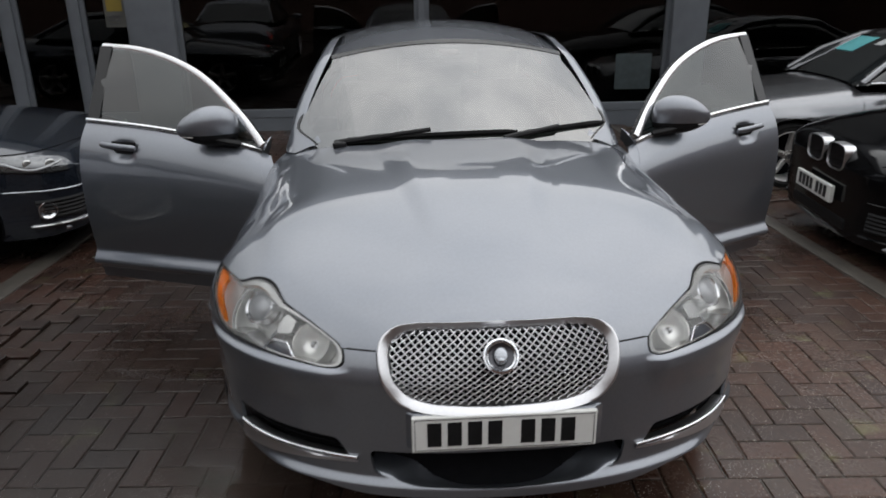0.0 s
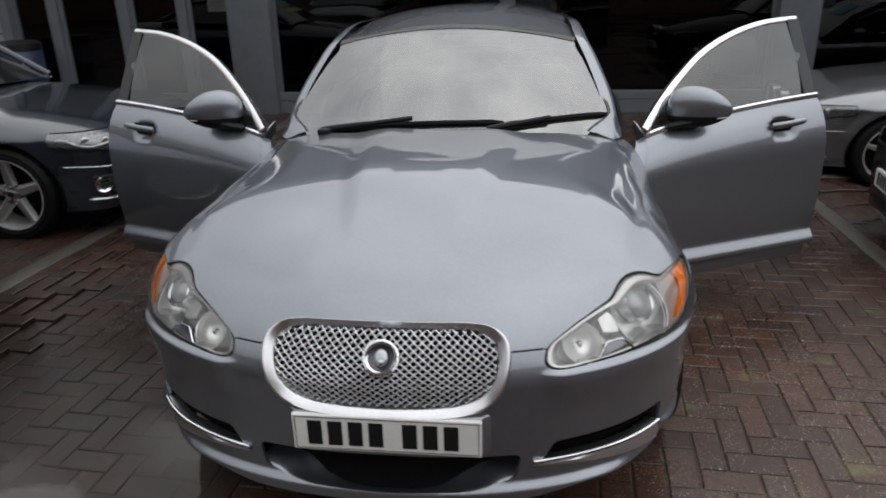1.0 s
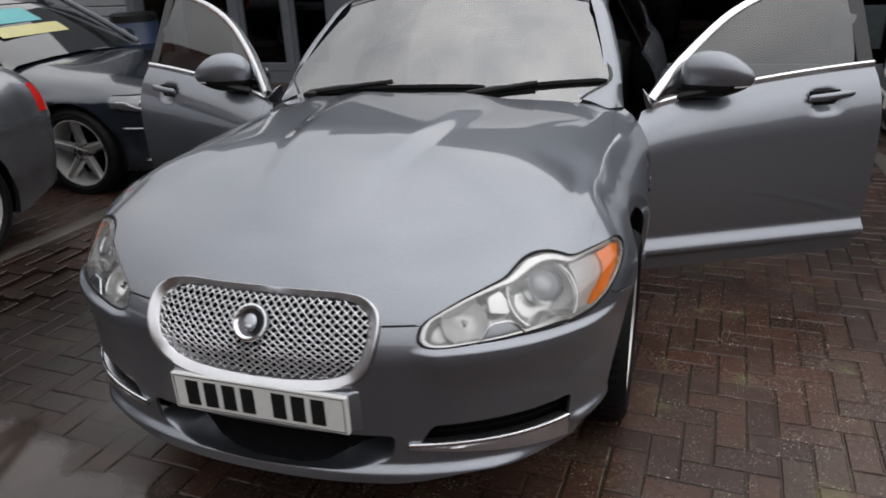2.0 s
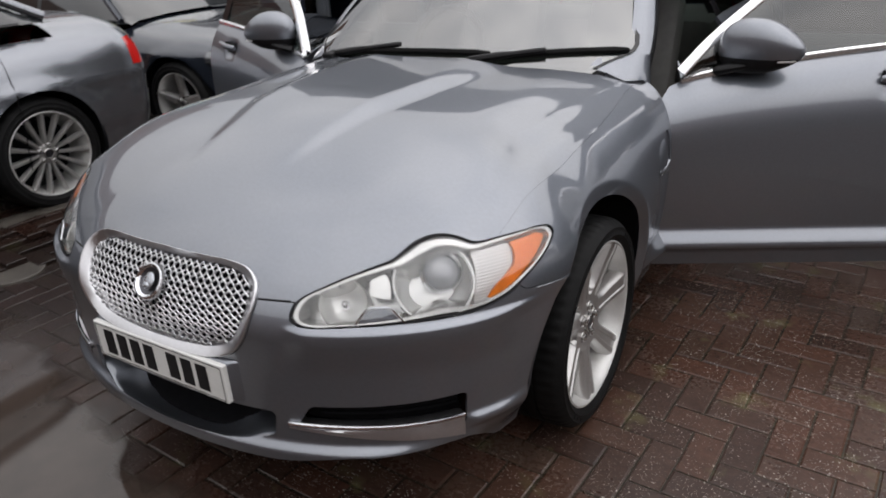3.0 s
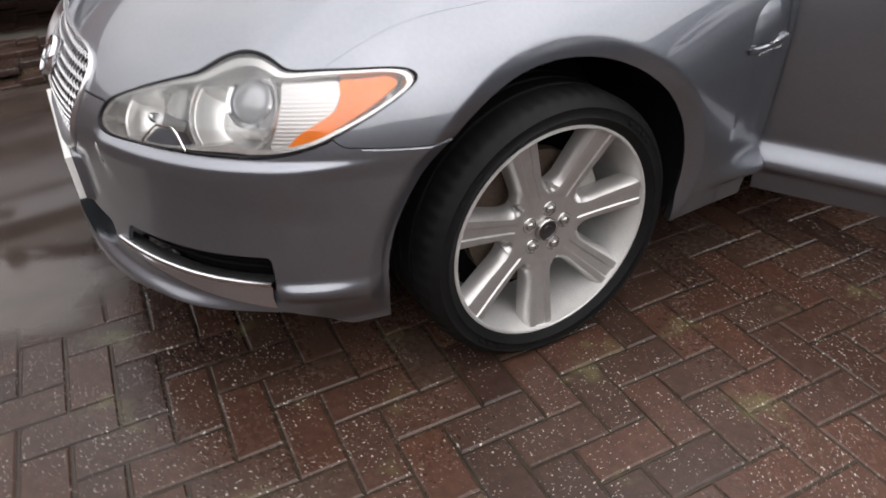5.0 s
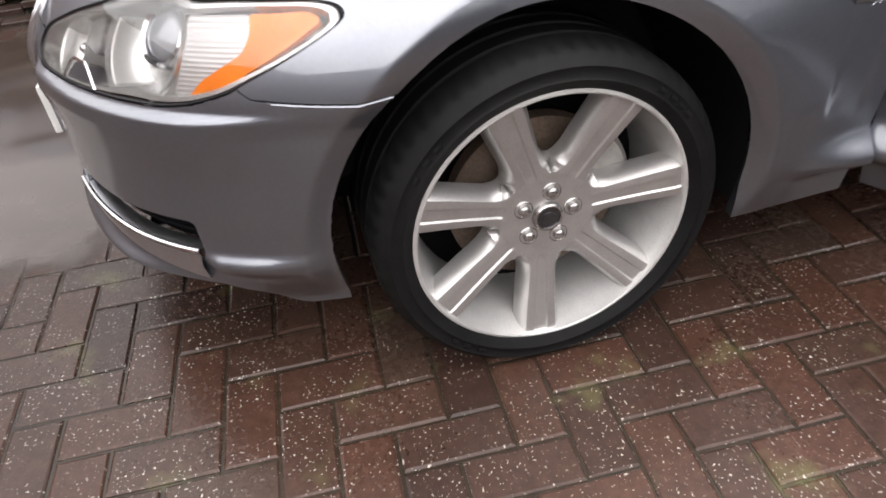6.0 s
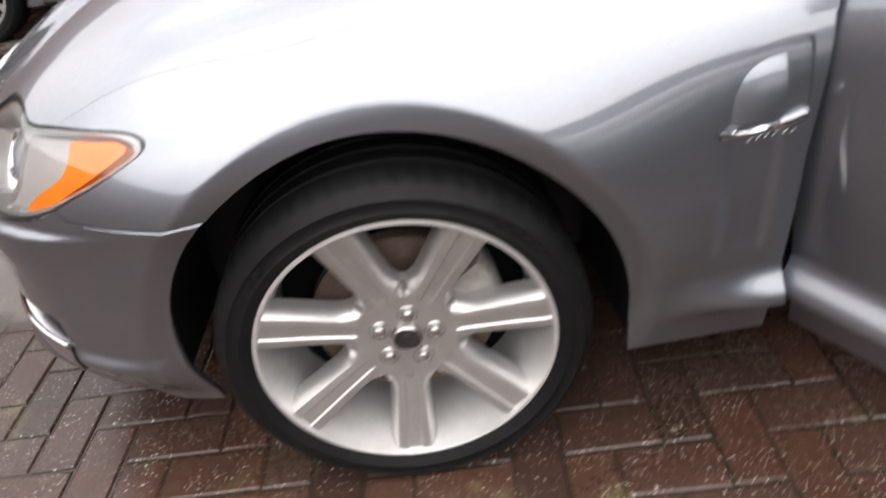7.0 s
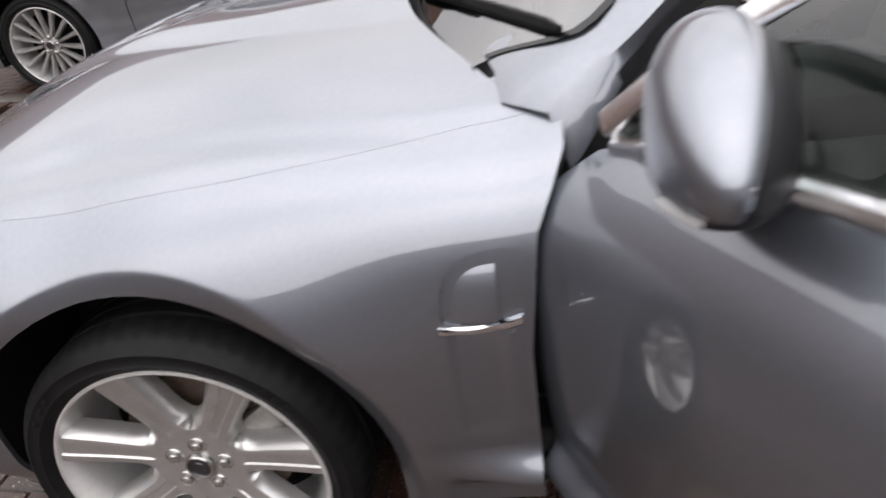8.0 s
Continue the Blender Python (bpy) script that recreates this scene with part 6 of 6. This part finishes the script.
        for k in range(7):
            part("grille_bar", boxed(-0.30, 0.30, -0.041, -0.03, 0.395 + 0.042 * k, 0.403 + 0.042 * k), DARK_METAL, kd)
    for px0, px1, py0, py1, colour in papers:
        rows = [[(x, y, float(gz(y)) + 0.019) for y in np.linspace(py0, py1, 5)] for x in (px0, px1)]
        part("windscreen_sheet", ring(rows, False), colour, g, "paper sheet behind the windscreen", True)
    part("bumper_intake", boxed(-0.40, 0.40, -0.008, 0.05, 0.25, 0.33, 0.02), BLACK_PLASTIC, root)
    pd = 0.04 if kidney else 0.0
    pl = part("number_plate", boxed(-0.26, 0.26, -0.055, -0.03, 0.44 - pd, 0.55 - pd, 0.004), PLATE_WHITE, root, "white plate with dark bars")
    for k in range(7):
        x = -0.215 + k * 0.0565 + (0.036 if k > 3 else 0)
        part("bar", boxed(x, x + 0.04, -0.0575, -0.0545, 0.458 - pd, 0.534 - pd), BLACK_PLASTIC, pl)
    part("lip", sweep([(-0.7, 0.13, 0.235), (-0.5, 0.03, 0.225), (0, -0.01, 0.22), (0.5, 0.03, 0.225), (0.7, 0.13, 0.235)], 0.016, 8), BRIGHT_TRIM, root, smooth=True)
    part("floor_pan", boxed(-hw + 0.2, hw - 0.2, 0.2, length - 0.3, 0.18, 0.5, 0.05), DARK, root)
    # Unseen dark box added under the bonnet as filler.
    part("bay_filler", boxed(-hw + 0.3, hw - 0.3, 0.15, 1.4, 0.3, 0.6, 0.05), DARK, root)
    return root


def facing(angle, x, y, z=0.0, pitch=0.0):
    return Matrix.Translation((x, y, z)) @ Matrix.Rotation(radians(angle), 4, "Z") @ Matrix.Rotation(radians(pitch), 4, "X")


LED_WHITE = material("led_strip_white", (0.45, 0.46, 0.48), 0.2, 0.2, 40, 0.05)
LAMP_CLEAR = material("lamp_clear", (0.17, 0.175, 0.18), 0.16, 0.7, 50, 0.25, coat=0.4)
CAR_GLASS = material("tinted_car_glass", (0.012, 0.014, 0.015), 0.03, 0, 3, 0.3, coat=1.0)
BLUE_PAINT = material("dark_blue_grey_paint", (0.020, 0.026, 0.038), 0.20, 0.5, 900, 0.06, coat=1.0)
SILVER_PAINT = material("silver_grey_paint", (0.24, 0.25, 0.275), 0.26, 0.8, 900, 0.05, coat=1.0)
PALE_PAINT = material("space_grey_paint", (0.22, 0.225, 0.24), 0.26, 0.8, 900, 0.05, coat=1.0)
BLACK_PAINT = material("black_paint", (0.004, 0.004, 0.0045), 0.10, 0.0, 600, 0.1, spec=0.35)
CYAN_SHEET = material("pale_cyan_paper", (0.10, 0.36, 0.38), 0.5, 0, 20, 0.1)
YELLOW_SHEET = material("pale_yellow_paper", (0.50, 0.46, 0.22), 0.5, 0, 20, 0.1)
WHITE_SHEET = material("white_paper", (0.42, 0.43, 0.44), 0.5, 0, 20, 0.1)
parked_car("estate_car", "dark blue grey car with five spoke wheels beside the open door", BLUE_PAINT, facing(92, -2.30, 3.52), thin=True, spoke_w=0.026, rim_r=0.24, drop=0.07, papers=((-0.42, 0.10, 1.78, 1.98, CYAN_SHEET), (-0.48, 0.20, 1.62, 1.74, YELLOW_SHEET)))
parked_car("parked_saloon", "silver grey car with many thin wheel spokes parked alongside", SILVER_PAINT, facing(0, -3.45, -2.30, 0.18, -2.0), length=4.42, spokes=15, thin=True, rim_r=0.245)
parked_car("parked_hatchback", "silver grey car nose on beside the open door", PALE_PAINT, facing(-94, 2.70, 5.70, ground_z(3.6, 5.7)), spokes=5, thin=True, kidney=True, spoke_w=0.020, rim_r=0.24, papers=((0.08, 0.22, 1.86, 2.06, WHITE_SHEET), (-0.40, -0.05, 1.72, 1.98, CYAN_SHEET)))
parked_car("black_car", "glossy black car with a chrome framed grille", BLACK_PAINT, facing(-97, 2.56, 2.80, ground_z(3.6, 2.8)), spokes=5, kidney=True, fog=False)

# ---- bricks, nearest ones singly ----
BRICK_AT, BRICK_TURN = Vector((1.010, 0.965, 0)), radians(-3.3)


def brick_mesh(lx, ly_, seed):
    rnd = random.Random(seed)
    g, c, h = 0.0030, 0.0045, 0.0030
    base = [(g, g), (lx - g, g), (lx - g, ly_ - g), (g, ly_ - g)]
    inn = [(g + c, g + c), (lx - g - c, g + c), (lx - g - c, ly_ - g - c), (g + c, ly_ - g - c)]
    j = lambda p, k: (p[0] + rnd.uniform(-k, k), p[1] + rnd.uniform(-k, k))
    vs = [(*j(p, 0.0012), -0.03) for p in base] + [(*j(p, 0.0012), -h) for p in base] + [(*j(p, 0.0015), 0.0) for p in inn]
    fs = [(8, 9, 10, 11)] + [(a, (a + 1) % 4, 4 + (a + 1) % 4, 4 + a) for a in range(4)] + [(4 + a, 4 + (a + 1) % 4, 8 + (a + 1) % 4, 8 + a) for a in range(4)]
    return vs, fs


def along(u, wide, first, last):
    """Where the u-th joint runs: the courses laid wider between two joints."""
    return 0.1 * (u + wide * (max(min(u, first), last) - first))


VARIANTS = {(kind, s): brick_mesh(*((0.1, 0.2) if kind else (0.2, 0.1)), s + 50 * kind) for kind in (0, 1) for s in range(5)}
DATA = {}
for key, (vs, fs) in VARIANTS.items():
    me = bpy.data.meshes.new("brick")
    me.from_pydata(vs, [], fs)
    me.materials.append(BRICK)
    DATA[key] = me
bed_v, bed_f = [], []
rnd = random.Random(4)
cs, sn = math.cos(BRICK_TURN), math.sin(BRICK_TURN)
singles = 0
for k in range(-110, 111):
    for m in range(-60, 61):
        bi, bj = k + 2 * m, k - 2 * m
        for kind, oi, oj, ni, nj in ((1, 0, 0, 1, 2), (0, -1, 2, 2, 1)):
            lx, ly0 = along(bi + oi, 0.14, 0, -5), along(bj + oj, 0.09, -2, -14)
            kx = (along(bi + oi + ni, 0.14, 0, -5) - lx) / (0.1 * ni)
            ky = (along(bj + oj + nj, 0.09, -2, -14) - ly0) / (0.1 * nj)
            wx, wy = BRICK_AT.x + cs * lx - sn * ly0, BRICK_AT.y + sn * lx + cs * ly0
            if not (-6.2 < wx < 6.2 and -4.2 < wy < 7.3):
                continue
            v = rnd.randrange(5)
            dz = ground_z(wx, wy) + rnd.uniform(-0.0016, 0.0)
            if 0.30 < wx < 2.05 and -0.55 < wy < 2.75 and singles < 300:
                ob = new("brick", DATA[(kind, v)])
                ob.parent = ground
                ob.matrix_basis = Matrix.Translation((wx, wy, dz)) @ Matrix.Rotation(BRICK_TURN + rnd.uniform(-0.006, 0.006), 4, "Z") @ Matrix.Diagonal((kx, ky, 1, 1))
                singles += 1
                continue
            vs, fs = VARIANTS[(kind, v)]
            off = len(bed_v)
            bed_v += [(wx + cs * x * kx - sn * y * ky, wy + sn * x * kx + cs * y * ky, dz + z) for x, y, z in vs]
            bed_f += [tuple(off + i for i in f) for f in fs]
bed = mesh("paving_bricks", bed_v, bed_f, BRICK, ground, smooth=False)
tagged(bed, kind="stuff")
